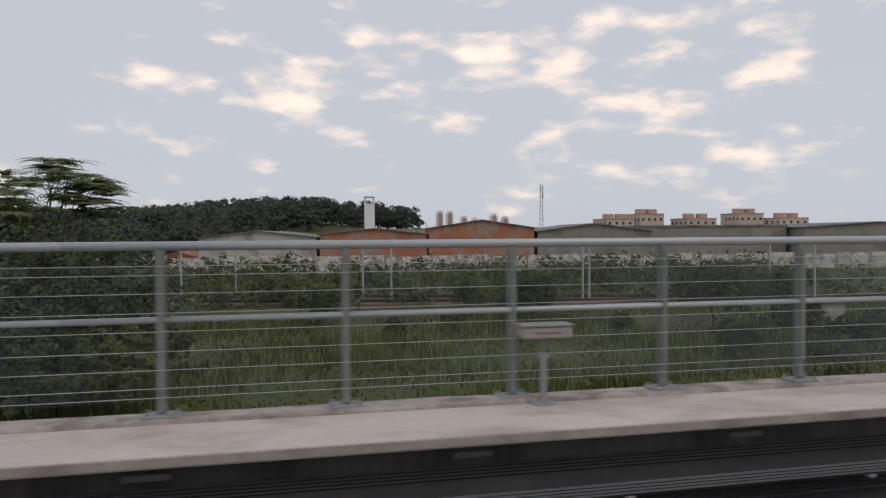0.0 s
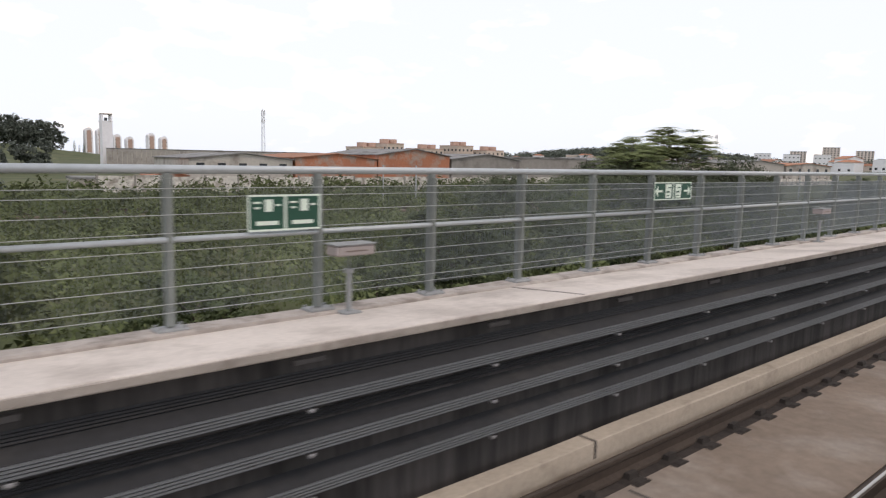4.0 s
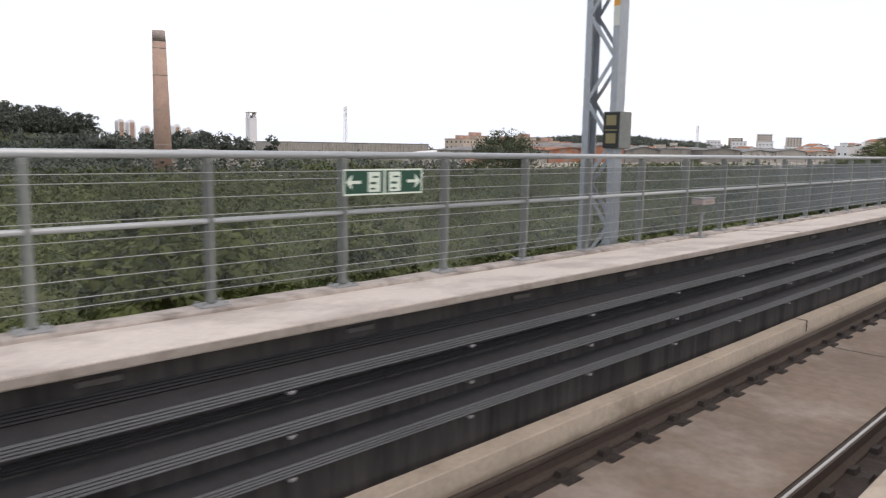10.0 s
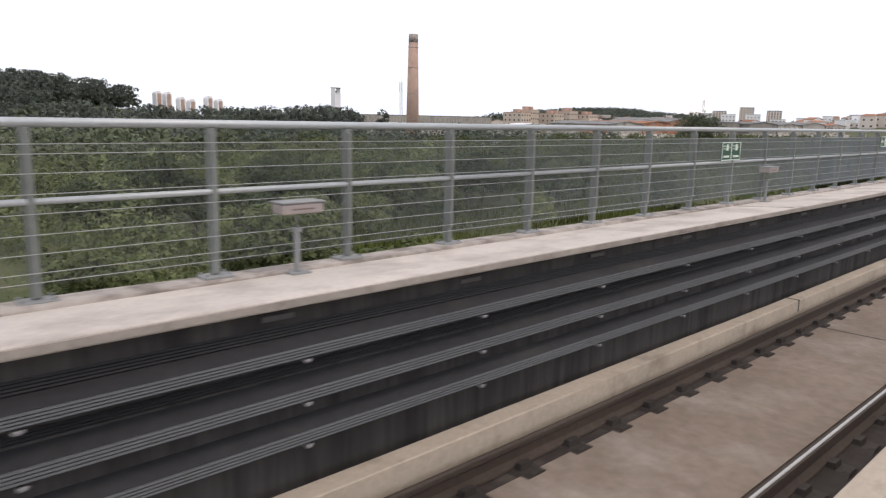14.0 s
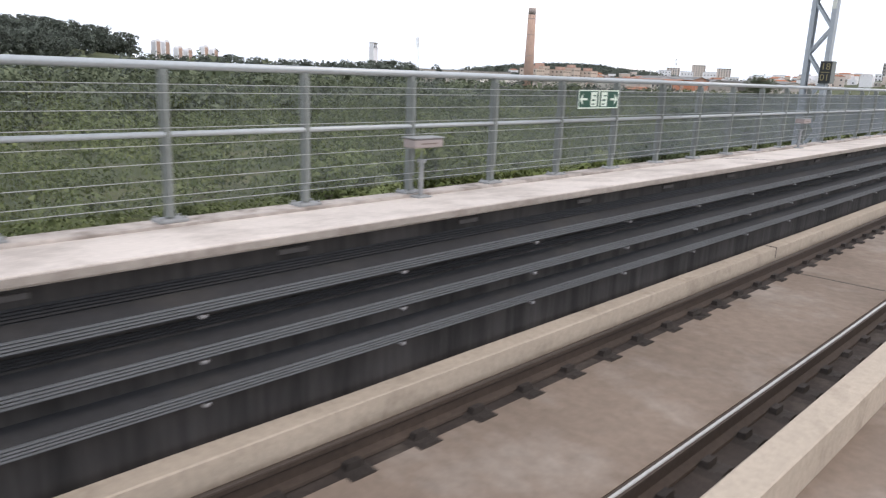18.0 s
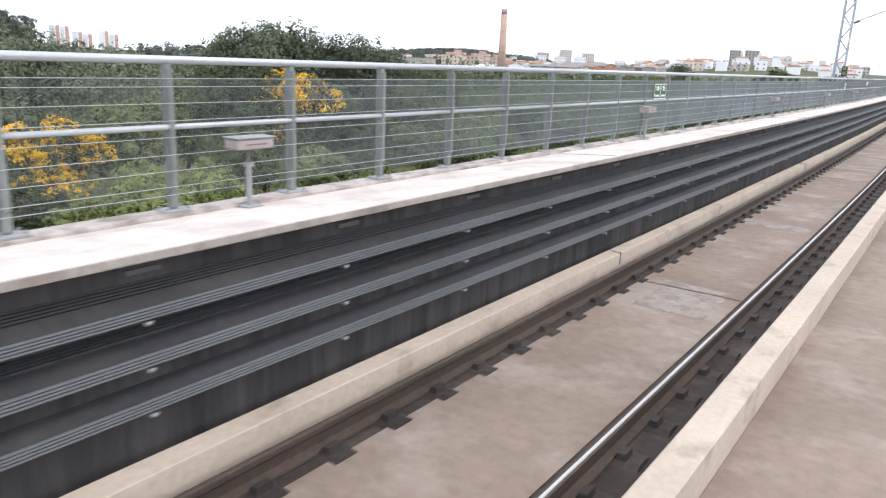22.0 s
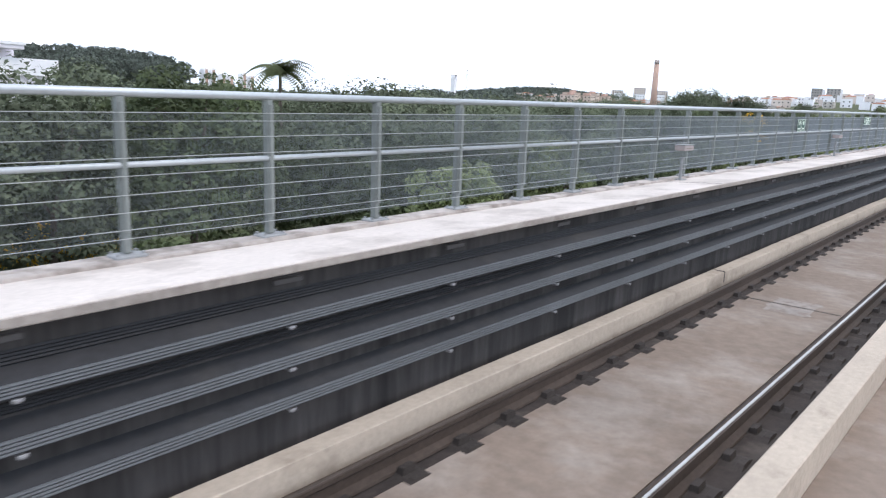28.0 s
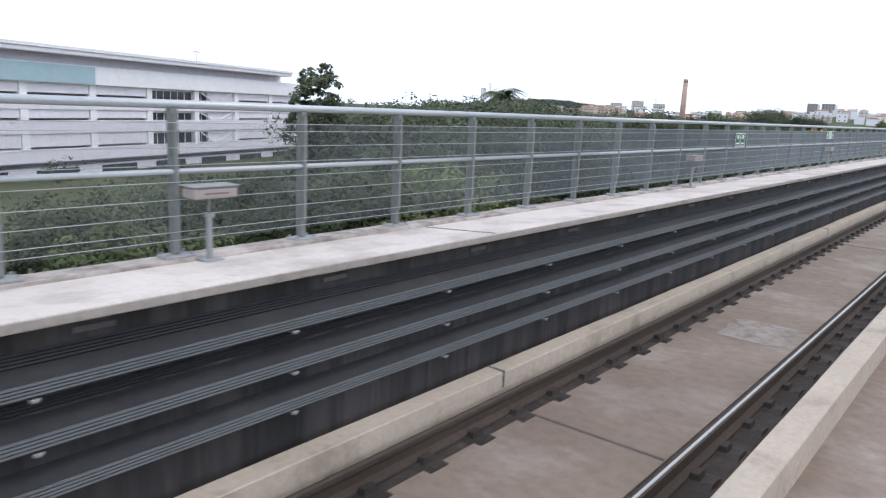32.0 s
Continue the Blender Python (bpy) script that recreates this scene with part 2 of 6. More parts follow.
M_LAMP = mat("lamp_housing", (0.37, 0.315, 0.30), 0.55, grain=20, var=0.07, bump=0.05)
M_LAMPDARK = mat("lamp_slot", (0.20, 0.15, 0.13), 0.6, grain=20, var=0.1, bump=0)
M_GREEN = mat("sign_green", (0.020, 0.080, 0.052), 0.5, grain=20, var=0.06, bump=0)
M_CREAM = mat("sign_pale", (0.72, 0.80, 0.70), 0.5, grain=20, var=0.05, bump=0)
M_BLACK = mat("plate_black", (0.028, 0.030, 0.030), 0.5, grain=20, var=0.1, bump=0)
M_PALE = mat("plate_pale", (0.66, 0.68, 0.62), 0.5, grain=20, var=0.05, bump=0)
M_YELLOWTXT = mat("plate_amber", (0.27, 0.225, 0.115), 0.5, grain=20, var=0.05, bump=0)
M_HEAD = mat("polished_rail_head", (0.50, 0.48, 0.46), 0.42, metal=0.5, grain=20, var=0.10, bump=0.02)
M_HEAD_DULL = mat("worn_rail_head", (0.085, 0.066, 0.055), 0.6, metal=0.3, grain=20, var=0.15, bump=0.05)
M_RAIL = mat("rusty_rail_web", (0.062, 0.044, 0.034), 0.8, metal=0.1, grain=20, var=0.25, bump=0.2)
M_CLIP = mat("dark_fastener", (0.043, 0.034, 0.029), 0.85, metal=0.1, grain=30, var=0.3, bump=0.3, rand=0.2)
M_PATCH = mat("pale_cement_patch", (0.285, 0.245, 0.215), 0.88, grain=10, var=0.2, stain=0.45, stain_col=(0.225, 0.175, 0.142), stain_scale=3.5, bump=0.25)
M_JOINT = mat("dark_joint", (0.10, 0.085, 0.075), 0.9, grain=12, var=0.2, bump=0)
M_GRASS = mat("grassy_ground", (0.062, 0.074, 0.026), 0.9, grain=2.5, var=0.3, stain=0.4, stain_col=(0.105, 0.100, 0.044), stain_scale=0.09, bump=0.5)
M_BLADE = leaf_mat("grass_blades", (0.062, 0.085, 0.022), (0.135, 0.145, 0.045), 0.1)
M_BARK = mat("bark", (0.11, 0.088, 0.07), 0.9, grain=9, var=0.3, bump=0.6)
M_LEAF = leaf_mat("leaves", (0.080, 0.105, 0.046), (0.200, 0.220, 0.100))
M_LEAF_DARK = leaf_mat("dark_leaves", (0.050, 0.068, 0.034), (0.112, 0.130, 0.064))
# grey-green leaves, paled and greyed by the window haze put into the colour
M_LEAF_GREY_HAZE = leaf_mat("grey_green_leaves_with_haze", (0.080, 0.098, 0.062), (0.160, 0.176, 0.112))
M_LEAF_PALE = leaf_mat("pale_leaves", (0.095, 0.128, 0.044), (0.225, 0.245, 0.092))
# distant foliage with aerial haze mixed into its colour
M_LEAF_FAR_HAZE = leaf_mat("far_leaves_with_haze", (0.102, 0.120, 0.102), (0.155, 0.172, 0.142), 0.2)
M_FLOWER = leaf_mat("yellow_blossom", (0.66, 0.38, 0.02), (0.80, 0.52, 0.07), 0.1)
M_PINKF = leaf_mat("rusty_blossom", (0.30, 0.13, 0.05), (0.42, 0.20, 0.08), 0.1)
M_WASH = mat("whitewashed_wall", (0.66, 0.62, 0.57), 0.9, grain=2.0, var=0.14, stain=0.45, stain_col=(0.33, 0.285, 0.25), stain_scale=0.5, bump=0.2)
M_SCRUB = leaf_mat("dry_scrub", (0.065, 0.080, 0.022), (0.145, 0.150, 0.048))
M_BRICK = mat("orange_block_wall", (0.47, 0.190, 0.110), 0.9, grain=3.0, var=0.18, stain=0.42, stain_col=(0.40, 0.32, 0.27), stain_scale=0.22, bump=0.3)
M_RENDER = mat("dirty_white_render", (0.52, 0.48, 0.43), 0.9, grain=2.0, var=0.12, stain=0.42, stain_col=(0.30, 0.26, 0.23), stain_scale=0.18, bump=0.2)
M_GREY = mat("grey_render", (0.30, 0.275, 0.25), 0.9, grain=1.5, var=0.14, stain=0.35, stain_col=(0.20, 0.18, 0.165), stain_scale=0.12, bump=0.2)
M_HALL = mat("pale_works_cladding", (0.43, 0.395, 0.36), 0.9, grain=1.5, var=0.12, stain=0.3, stain_col=(0.33, 0.30, 0.275), stain_scale=0.2, bump=0.2)
M_ROOFGREY = mat("fibre_cement_roof", (0.24, 0.235, 0.23), 0.9, grain=2.0, var=0.15, stain=0.4, stain_col=(0.12, 0.11, 0.105), stain_scale=0.2, bump=0.2)
M_ROOFTILE = mat("clay_tile_roof", (0.36, 0.165, 0.10), 0.9, grain=2.5, var=0.2, stain=0.3, stain_col=(0.22, 0.13, 0.09), stain_scale=0.3, bump=0.3, rand=0.2)
M_BEIGE = mat("beige_flats", (0.60, 0.49, 0.41), 0.9, grain=1.2, var=0.08, bump=0.1, rand=0.06)
M_PINKWHITE = mat("pale_flats", (0.70, 0.60, 0.54), 0.9, grain=1.0, var=0.07, bump=0.1, rand=0.06)
M_TANK = mat("terracotta_tank", (0.50, 0.34, 0.275), 0.9, grain=1.5, var=0.1, bump=0.1)
M_CHIMNEY = mat("chimney_brick", (0.52, 0.35, 0.275), 0.9, grain=4.0, var=0.14, stain=0.35, stain_col=(0.43, 0.30, 0.25), stain_scale=0.25, bump=0.4)
M_SOOT = mat("sooty_brick", (0.40, 0.33, 0.30), 0.9, grain=4.0, var=0.16, bump=0.3)
M_WHITE = mat("white_panel", (0.84, 0.82, 0.83), 0.6, grain=1.5, var=0.05, bump=0.05)
M_LILAC = mat("pale_facade", (0.76, 0.715, 0.755), 0.7, grain=1.5, var=0.06, bump=0.05)
M_BLUEROOF = mat("blue_sheet_roof", (0.06, 0.10, 0.22), 0.5, grain=3, var=0.12, bump=0.1)
M_WINDOW = mat("dark_glass", (0.05, 0.055, 0.06), 0.12, grain=1.0, var=0.2, bump=0, spec=0.6)
M_BLUEGLASS = mat("blue_glass_band", (0.35, 0.48, 0.53), 0.2, grain=1.0, var=0.06, bump=0, spec=0.6)
M_ASPHALT = mat("asphalt", (0.055, 0.053, 0.052), 0.9, grain=6, var=0.2, bump=0.2)
M_ORANGE = mat("orange_plate", (0.78, 0.36, 0.06), 0.5, grain=10, var=0.06, bump=0)


# ---- shape helpers ----
def part(name, bm, material, parent=None, label="", smooth=False):
    me = bpy.data.meshes.new(name)
    bm.to_mesh(me)
    bm.free()
    me.materials.append(material)
    if smooth:
        me.polygons.foreach_set("use_smooth", [True] * len(me.polygons))
    ob = new(name, me)
    if parent:
        ob.parent = parent
    return tagged(ob, label)


def raw(name, verts, faces, material, parent=None):
    me = bpy.data.meshes.new(name)
    me.from_pydata(verts, [], faces)
    me.materials.append(material)
    me.validate()
    ob = new(name, me)
    if parent:
        ob.parent = parent
    return ob


def share(name, ob, m, parent=None):
    """Another object on the same mesh."""
    o = new(name, ob.data)
    o.matrix_basis = m
    if parent:
        o.parent = parent
    return o


def box(bm, x0, x1, y0, y1, z0, z1, bevel=0.0):
    r = bmesh.ops.create_cube(bm, size=1.0, matrix=Matrix.Translation(((x0 + x1) / 2, (y0 + y1) / 2, (z0 + z1) / 2)) @ Matrix.Diagonal((x1 - x0, y1 - y0, z1 - z0, 1)))
    if bevel:
        edges = list({e for v in r["verts"] for e in v.link_edges})
        bmesh.ops.bevel(bm, geom=edges, offset=bevel, segments=1, profile=0.5, affect="EDGES")
    return bm


def boxes(*dims, bevel=0.0):
    bm = bmesh.new()
    for d in dims:
        box(bm, *d, bevel=bevel)
    return bm


def tube(bm, a, b, r0, r1=None, sides=8):
    a, b = Vector(a), Vector(b)
    q = (b - a).to_track_quat("Z", "Y").to_matrix().to_4x4()
    bmesh.ops.create_cone(bm, cap_ends=True, segments=sides, radius1=r0, radius2=r0 if r1 is None else r1, depth=(b - a).length,
                          matrix=Matrix.Translation((a + b) / 2) @ q)
    return bm


def empty(name, m, label, category, group="", kind=""):
    ob = new(name)
    ob.matrix_basis = m
    return tagged(ob, label, category, group, kind)


# ---- the line of the viaduct ----
# headings of the line, in degrees, every 20 m from u = 20 m back to u = -520 m
HEADINGS = [ 9.8, 9.8, 9.4, 8.9, 8.3, 7.6, 6.9, 6.2, 5.5, 4.7, 4.0, 3.2, 2.3, 1.5, 0.6, -0.3, -1.2, -2.0, -2.6, -3.1, -3.5, -3.7, -3.8, -3.7, -3.5, -3.3, -3.2, -3.1 ]
U_GRID = np.arange(260.0, -600.0, -1.0)
_head = np.radians(np.interp(-U_GRID, -np.arange(20, 20 - 20 * len(HEADINGS), -20.0), HEADINGS))
_x, _y = np.zeros(len(U_GRID)), np.zeros(len(U_GRID))
for _i in range(1, len(U_GRID)):
    _mid = (_head[_i] + _head[_i - 1]) / 2
    _x[_i], _y[_i] = _x[_i - 1] - math.cos(_mid), _y[_i - 1] - math.sin(_mid)
_k = int(np.argmin(abs(U_GRID + 2.0)))
_x, _y = _x - _x[_k] - 2.0, _y - _y[_k]


def line(u):
    """Place and heading of the line at u."""
    return float(np.interp(-u, -U_GRID, _x)), float(np.interp(-u, -U_GRID, _y)), float(np.interp(-u, -U_GRID, _head))


def on(u, y=0.0, z=0.0):
    """The world place y metres off the eye line at u, z metres above eye level."""
    cx, cy, h = line(u)
    return Vector((cx - y * math.sin(h), cy + y * math.cos(h), ZE + z))


def at(u, y=0.0, z=0.0, turn=0.0):
    """The pose at that place, its x axis along the line."""
    return Matrix.Translation(on(u, y, z)) @ Matrix.Rotation(line(u)[2] + radians(turn), 4, "Z")


U0, U1 = 150.0, -560.0


def sweep(name, profile, material, parent=None, label="", u0=U0, u1=U1, step=5.0, wobble=0.0):
    """A closed profile of (y, z) drawn along the line."""
    us = np.arange(u0, u1 - 1e-6, -step)
    n = len(profile)
    rng = random.Random(len(name) * 7 + n)
    verts, faces = [], []
    for u in us:
        for y, z in profile:
            verts.append(on(u, y + rng.uniform(-wobble, wobble), z + rng.uniform(-wobble, wobble)))
    for i in range(len(us) - 1):
        for j in range(n):
            k = (j + 1) % n
            faces.append((i * n + j, (i + 1) * n + j, (i + 1) * n + k, i * n + k))
    faces.append(tuple(range(n - 1, -1, -1)))
    faces.append(tuple((len(us) - 1) * n + j for j in range(n)))
    ob = raw(name, verts, faces, material, parent)
    bm = bmesh.new()
    bm.from_mesh(ob.data)
    bmesh.ops.recalc_face_normals(bm, faces=bm.faces)
    bm.to_mesh(ob.data)
    bm.free()
    return tagged(ob, label)


def rect(y0, y1, z0, z1):
    return [(y0, z0), (y1, z0), (y1, z1), (y0, z1)]


# ---- ground ----
def height(x, y):
    """The lie of the land: level beside the line, a wooded hill ahead, town hills behind."""
    h = 17.0 * math.exp(-(((x + 110) / 130) ** 2 + ((y - 650) / 110) ** 2))
    h += 18.0 * math.exp(-(((x - 560) / 230) ** 2 + ((y - 110) / 110) ** 2))
    if -560 < x < -300 and y > -5:
        t = min(1.0, (y + 5) / 28)
        terrace = 1 - 0.7 * math.exp(-(((x + 391) / 15) ** 4) - ((y - 16) / 17) ** 4)
        h -= 4.7 * t * t * (3 - 2 * t) * math.exp(-(((x + 435) / 85) ** 4)) * terrace
    h -= 2.9 * math.exp(-(((x + 318.8) / 8) ** 4) - ((y - 7.5) / 7) ** 4)
    h += 13.0 * math.exp(-(((x - 700) / 110) ** 2 + ((y - 262) / 62) ** 2))
    h += 19.0 * math.exp(-(((x - 640) / 230) ** 2 + ((y - 590) / 110) ** 2))
    h += 16.0 * math.exp(-(((x - 1500) / 500) ** 2 + ((y - 300) / 600) ** 2))
    return h


def spread(n, mid, near, far):
    t = np.linspace(-1, 1, n)
    return mid + near * t + far * t ** 5


gx, gy = spread(110, -150, 620, 2600), spread(90, 120, 420, 2800)
gv = [(x, y, height(x, y) + 0.12 * noise.noise((x * 0.21, y * 0.21, 0))) for y in gy for x in gx]
gf = [(j * 110 + i, j * 110 + i + 1, (j + 1) * 110 + i + 1, (j + 1) * 110 + i) for j in range(89) for i in range(109)]
ground = raw("ground", gv, gf, M_GRASS)
tagged(ground, "grassy overgrown ground with worn patches", "ground", kind="structure")

# ---- the viaduct ----
S = dict(kind="structure")
tagged(sweep("deck", [(-3.2, -2.95), (4.9, -2.95), (4.9, -3.35), (2.2, -3.7), (-0.5, -3.7), (-3.2, -3.35)], M_PLINTH), "concrete viaduct deck", "deck", **S)
tagged(sweep("walkway", [(3.845, -1.186), (3.845, -1.136), (3.853, -1.129), (4.99, -1.209), (4.99, -1.24), (3.98, -1.24), (3.975, -1.196)], M_WALKWAY, step=2.5), "pale concrete walkway slab with a rounded lip", "walkway", **S)
tagged(sweep("walkway_edge", [(3.838, -1.188), (3.838, -1.143), (3.8445, -1.140), (3.8445, -1.188)], M_LIP_SHADED, step=2.5), "walkway slab edge, grey darkened for the train's shade", "edge", **S)
tagged(sweep("parapet_wall", rect(3.98, 4.9, -2.949, -1.241), M_WALL), "stained concrete parapet wall under the walkway, toned dark for shade", "wall", **S)
tagged(sweep("plinth", [(4.725, -1.205), (4.730, -1.173), (4.745, -1.163), (4.95, -1.165), (4.965, -1.215)], M_UPSTAND, step=0.7, wobble=0.007), "rough worn concrete plinth under the railing", "plinth", **S)
tagged(sweep("gutter", rect(3.85, 3.979, -2.949, -2.80), M_BED), "dark brown gutter below the cable trays", "gutter", **S)
tagged(sweep("kerb_1", [(3.66, -2.79), (3.66, -2.45), (3.668, -2.442), (3.842, -2.438), (3.849, -2.446), (3.849, -2.79)], M_CURB, step=1.4, wobble=0.004), "pale beige concrete kerb beside the rail", "kerb", **S)
tagged(sweep("kerb_2", [(1.12, -2.79), (1.12, -2.46), (1.132, -2.45), (1.36, -2.45), (1.372, -2.46), (1.372, -2.79)], M_CURB, step=1.4, wobble=0.004), "pale beige concrete kerb between the tracks", "kerb", **S)
tagged(sweep("rail_bed_1", rect(3.345, 3.659, -2.949, -2.775), M_BED), "dark rust-brown concrete under the rail", "rail bed", **S)
tagged(sweep("rail_bed_2", rect(1.373, 2.02, -2.949, -2.775), M_BED), "dark rust-brown concrete under the rail", "rail bed", **S)
tagged(sweep("track_slab_1", rect(2.02, 3.345, -2.949, -2.765), M_SLAB), "pinkish concrete track slab with pale worn patches", "track slab", **S)
tagged(sweep("track_slab_2", rect(-3.2, 1.119, -2.949, -2.765), M_SLAB), "concrete track slab under the train", "track slab", **S)


def rail(y, label):
    r = empty("rail", Matrix(), label, "rail", "rails")
    web = sweep("web", [(y - 0.075, -2.765), (y + 0.075, -2.765), (y + 0.07, -2.745), (y + 0.012, -2.72), (y + 0.012, -2.64), (y + 0.034, -2.62),
                        (y + 0.034, -2.592), (y - 0.034, -2.592), (y - 0.034, -2.62), (y - 0.012, -2.64), (y - 0.012, -2.72), (y - 0.07, -2.745)], M_RAIL, r)
    head = sweep("head", [(y - 0.014, -2.592), (y + 0.014, -2.592), (y + 0.010, -2.585), (y - 0.010, -2.585)], M_HEAD if y < 2 else M_HEAD_DULL, r)
    return r


rails = [rail(3.535, "rusty steel rail beside the kerb"), rail(1.836, "rusty steel rail with a polished shiny head")]
CLIP_U = (-0.15, -0.08, -0.066, 0.066, 0.08, 0.15)
CLIP_Y = (-0.27, -0.262, -0.205, -0.198, -0.156, -0.148, -0.084, -0.076, 0.076, 0.084, 0.116, 0.12)
CLIP_Z = (0.0, 0.034, 0.034, 0.024, 0.024, 0.076, 0.070, 0.022, 0.022, 0.072, 0.076, 0.0)
cl = bmesh.new()
rows_ = [[cl.verts.new((u, y, -2.776 + (min(h, 0.024) if j in (1, 4) else 0.0 if j in (0, 5) else h))) for j, u in enumerate(CLIP_U)] for y, h in zip(CLIP_Y, CLIP_Z)]
for i in range(len(CLIP_Y) - 1):
    for j in range(len(CLIP_U) - 1):
        cl.faces.new((rows_[i][j], rows_[i][j + 1], rows_[i + 1][j + 1], rows_[i + 1][j]))
clip0 = part("fastener", cl, M_CLIP, rails[0])
clip0.matrix_basis = at(-300, 3.535, 0)
clip_v = [v.co.copy() for v in clip0.data.vertices]
clip_f = [tuple(p.vertices) for p in clip0.data.polygons]
for ri, y in enumerate((3.535, 1.836)):
    sv, sf = [], []
    u, i = 60.0, 0
    while u > -545:
        near = (-520 < u < -340) if ri == 0 else (-390 < u < -290)
        if near:
            share("fastener", clip0, at(u, y, 0), rails[ri])
        else:
            m, k = at(u, y, 0), len(sv)
            sv += [m @ v for v in clip_v]
            sf += [tuple(a + k for a in f) for f in clip_f]
        u -= 0.65
    tagged(raw("fastener", sv, sf, M_CLIP, rails[ri]), "long row of dark rail fasteners", kind="stuff")

# pale cement patches on the track slab
def patches(label, us, seed):
    rng = random.Random(seed)
    sv, sf = [], []
    for u, w, y0, y1 in us:
        ring = []
        for k in range(8):
            ring.append((u - w * (0.5 - k / 7) + rng.uniform(-0.06, 0.06), y0 + rng.uniform(-0.03, 0.10)))
        for k in range(8):
            ring.append((u + w * (0.5 - k / 7) + rng.uniform(-0.06, 0.06), y1 + rng.uniform(-0.10, 0.0)))
        n = len(sv)
        sv += [on(a, max(2.03, min(3.29, b)), -2.761) for a, b in ring]
        sf.append(tuple(range(n, n + 16)))
    tagged(raw("cement_patch", sv, sf, M_PATCH), label, "patch", kind="structure")


for k, q in enumerate(((-426.8, 0.85, 2.1, 3.2), (-476.6, 0.7, 2.1, 3.3), (-447.0, 0.9, 2.3, 3.0), (-365.5, 1.3, 2.2, 3.1), (-497.0, 1.1, 2.1, 3.0), (-359.8, 0.45, 2.1, 3.3), (-357.3, 0.4, 2.1, 3.3), (-336.4, 0.6, 2.1, 3.3), (-348.4, 0.4, 2.05, 3.25))):
    patches("pale worn cement patch on the track slab", [q], 4 + k)

# cable trays: a ribbed galvanised front, a dark lid and cables
for k, (z0, z1, zw) in enumerate(((-1.543, -1.466, -1.42), (-1.842, -1.757, -1.705), (-2.136, -2.052, -2.0))):
    tray = empty("cable_tray", Matrix(), "galvanised cable tray with a ribbed front on a dark wall", "cable tray", "cable trays on the wall")
    h = (z1 - z0) / 4
    for j in range(4):
        sweep("rib", rect(3.822, 3.834, z0 + j * h + 0.003, z0 + (j + 1) * h - 0.004), M_TRAY, tray)
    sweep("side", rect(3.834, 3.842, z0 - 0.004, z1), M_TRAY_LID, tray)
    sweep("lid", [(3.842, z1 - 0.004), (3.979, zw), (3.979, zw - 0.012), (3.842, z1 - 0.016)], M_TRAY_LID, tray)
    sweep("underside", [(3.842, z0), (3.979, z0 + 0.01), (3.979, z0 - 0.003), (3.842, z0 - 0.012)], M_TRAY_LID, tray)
    b0 = part("bracket", boxes((-0.015, 0.015, 3.80, 3.979, z0 - 0.03, z0 - 0.014), (-0.028, 0.028, 3.805, 3.82, z0 - 0.026, z0 - 0.008), bevel=0.003), M_TAB, tray, "pale zinc bracket")
    b0.matrix_basis = at(20, 0, 0)
    u = 20 - 1.69
    while u > -515:
        share("bracket", b0, at(u, 0, 0), tray)
        u -= 1.69
bundle = empty("cable_bundle", Matrix(), "thin black cables clipped along the wall", "cable")
for z in (-1.352, -1.372, -1.392, -1.412, -1.632, -1.652, -1.672):
    sweep("cable", [(3.97 + 0.011 * math.cos(a), z + 0.011 * math.sin(a)) for a in (0, 1.57, 3.14, 4.71)], M_CABLE, bundle)
# anchor plates under the lip
plate0 = part("anchor_plate", boxes((-0.12, 0.12, 3.962, 3.99, -1.30, -1.262), bevel=0.004), M_ANCHOR)
tagged(plate0, "small pale anchor plate on the dark wall", "plate", "anchor plates under the walkway")
plate0.matrix_basis = at(6, 0, 0)
for i in range(1, 290):
    share("anchor_plate", plate0, at(6 - 1.8 * i, 0, 0))
for o in [o for o in scene.objects if o.name.startswith("anchor_plate.")]:
    tagged(o, "small pale anchor plate on the dark wall", "plate", "anchor plates under the walkway")

# expansion joints across walkway, kerb and slab, and cover plates in the walkway
for i in range(48):
    u = -501.5 + 13.64 * i
    m = at(u)
    tagged(part("joint", boxes((-0.016, 0.016, 0.0, 0.868, -0.03, 0.002)), M_JOINT), "dark expansion joint across the walkway", "joint", kind="structure").matrix_basis = m @ Matrix.Translation((0, 3.853, -1.129)) @ Matrix.Rotation(math.atan(-0.0704), 4, "X")
    tagged(part("joint", boxes((-0.013, 0.013, 3.654, 3.853, -2.6, -2.434)), M_JOINT), "dark joint in the kerb", "joint", kind="structure").matrix_basis = m
    tagged(part("joint", boxes((-0.018, 0.018, 2.03, 3.29, -2.78, -2.761)), M_JOINT), "dark joint across the track slab", "joint", kind="structure").matrix_basis = m
for u in (-45.4, -119.0, -152.1, -184.0, -202.6, -287.2, -338.6, -417.0):
    cover = empty("cover_plate", at(u), "steel cover plate set in the walkway", "cover", "cover plates in the walkway")
    part("plate", boxes((-0.2, 0.2, 4.19, 4.31, -1.18, -1.150), bevel=0.003), M_WALKWAY, cover)
    part("rim", boxes((-0.215, 0.215, 4.175, 4.19, -1.18, -1.1495), (-0.215, 0.215, 4.31, 4.325, -1.18, -1.1495)), M_BASE, cover)

# ---- railing, in bays of 9.5 m ----
BAY, POSTS = 9.5, 8
GAP = BAY / POSTS


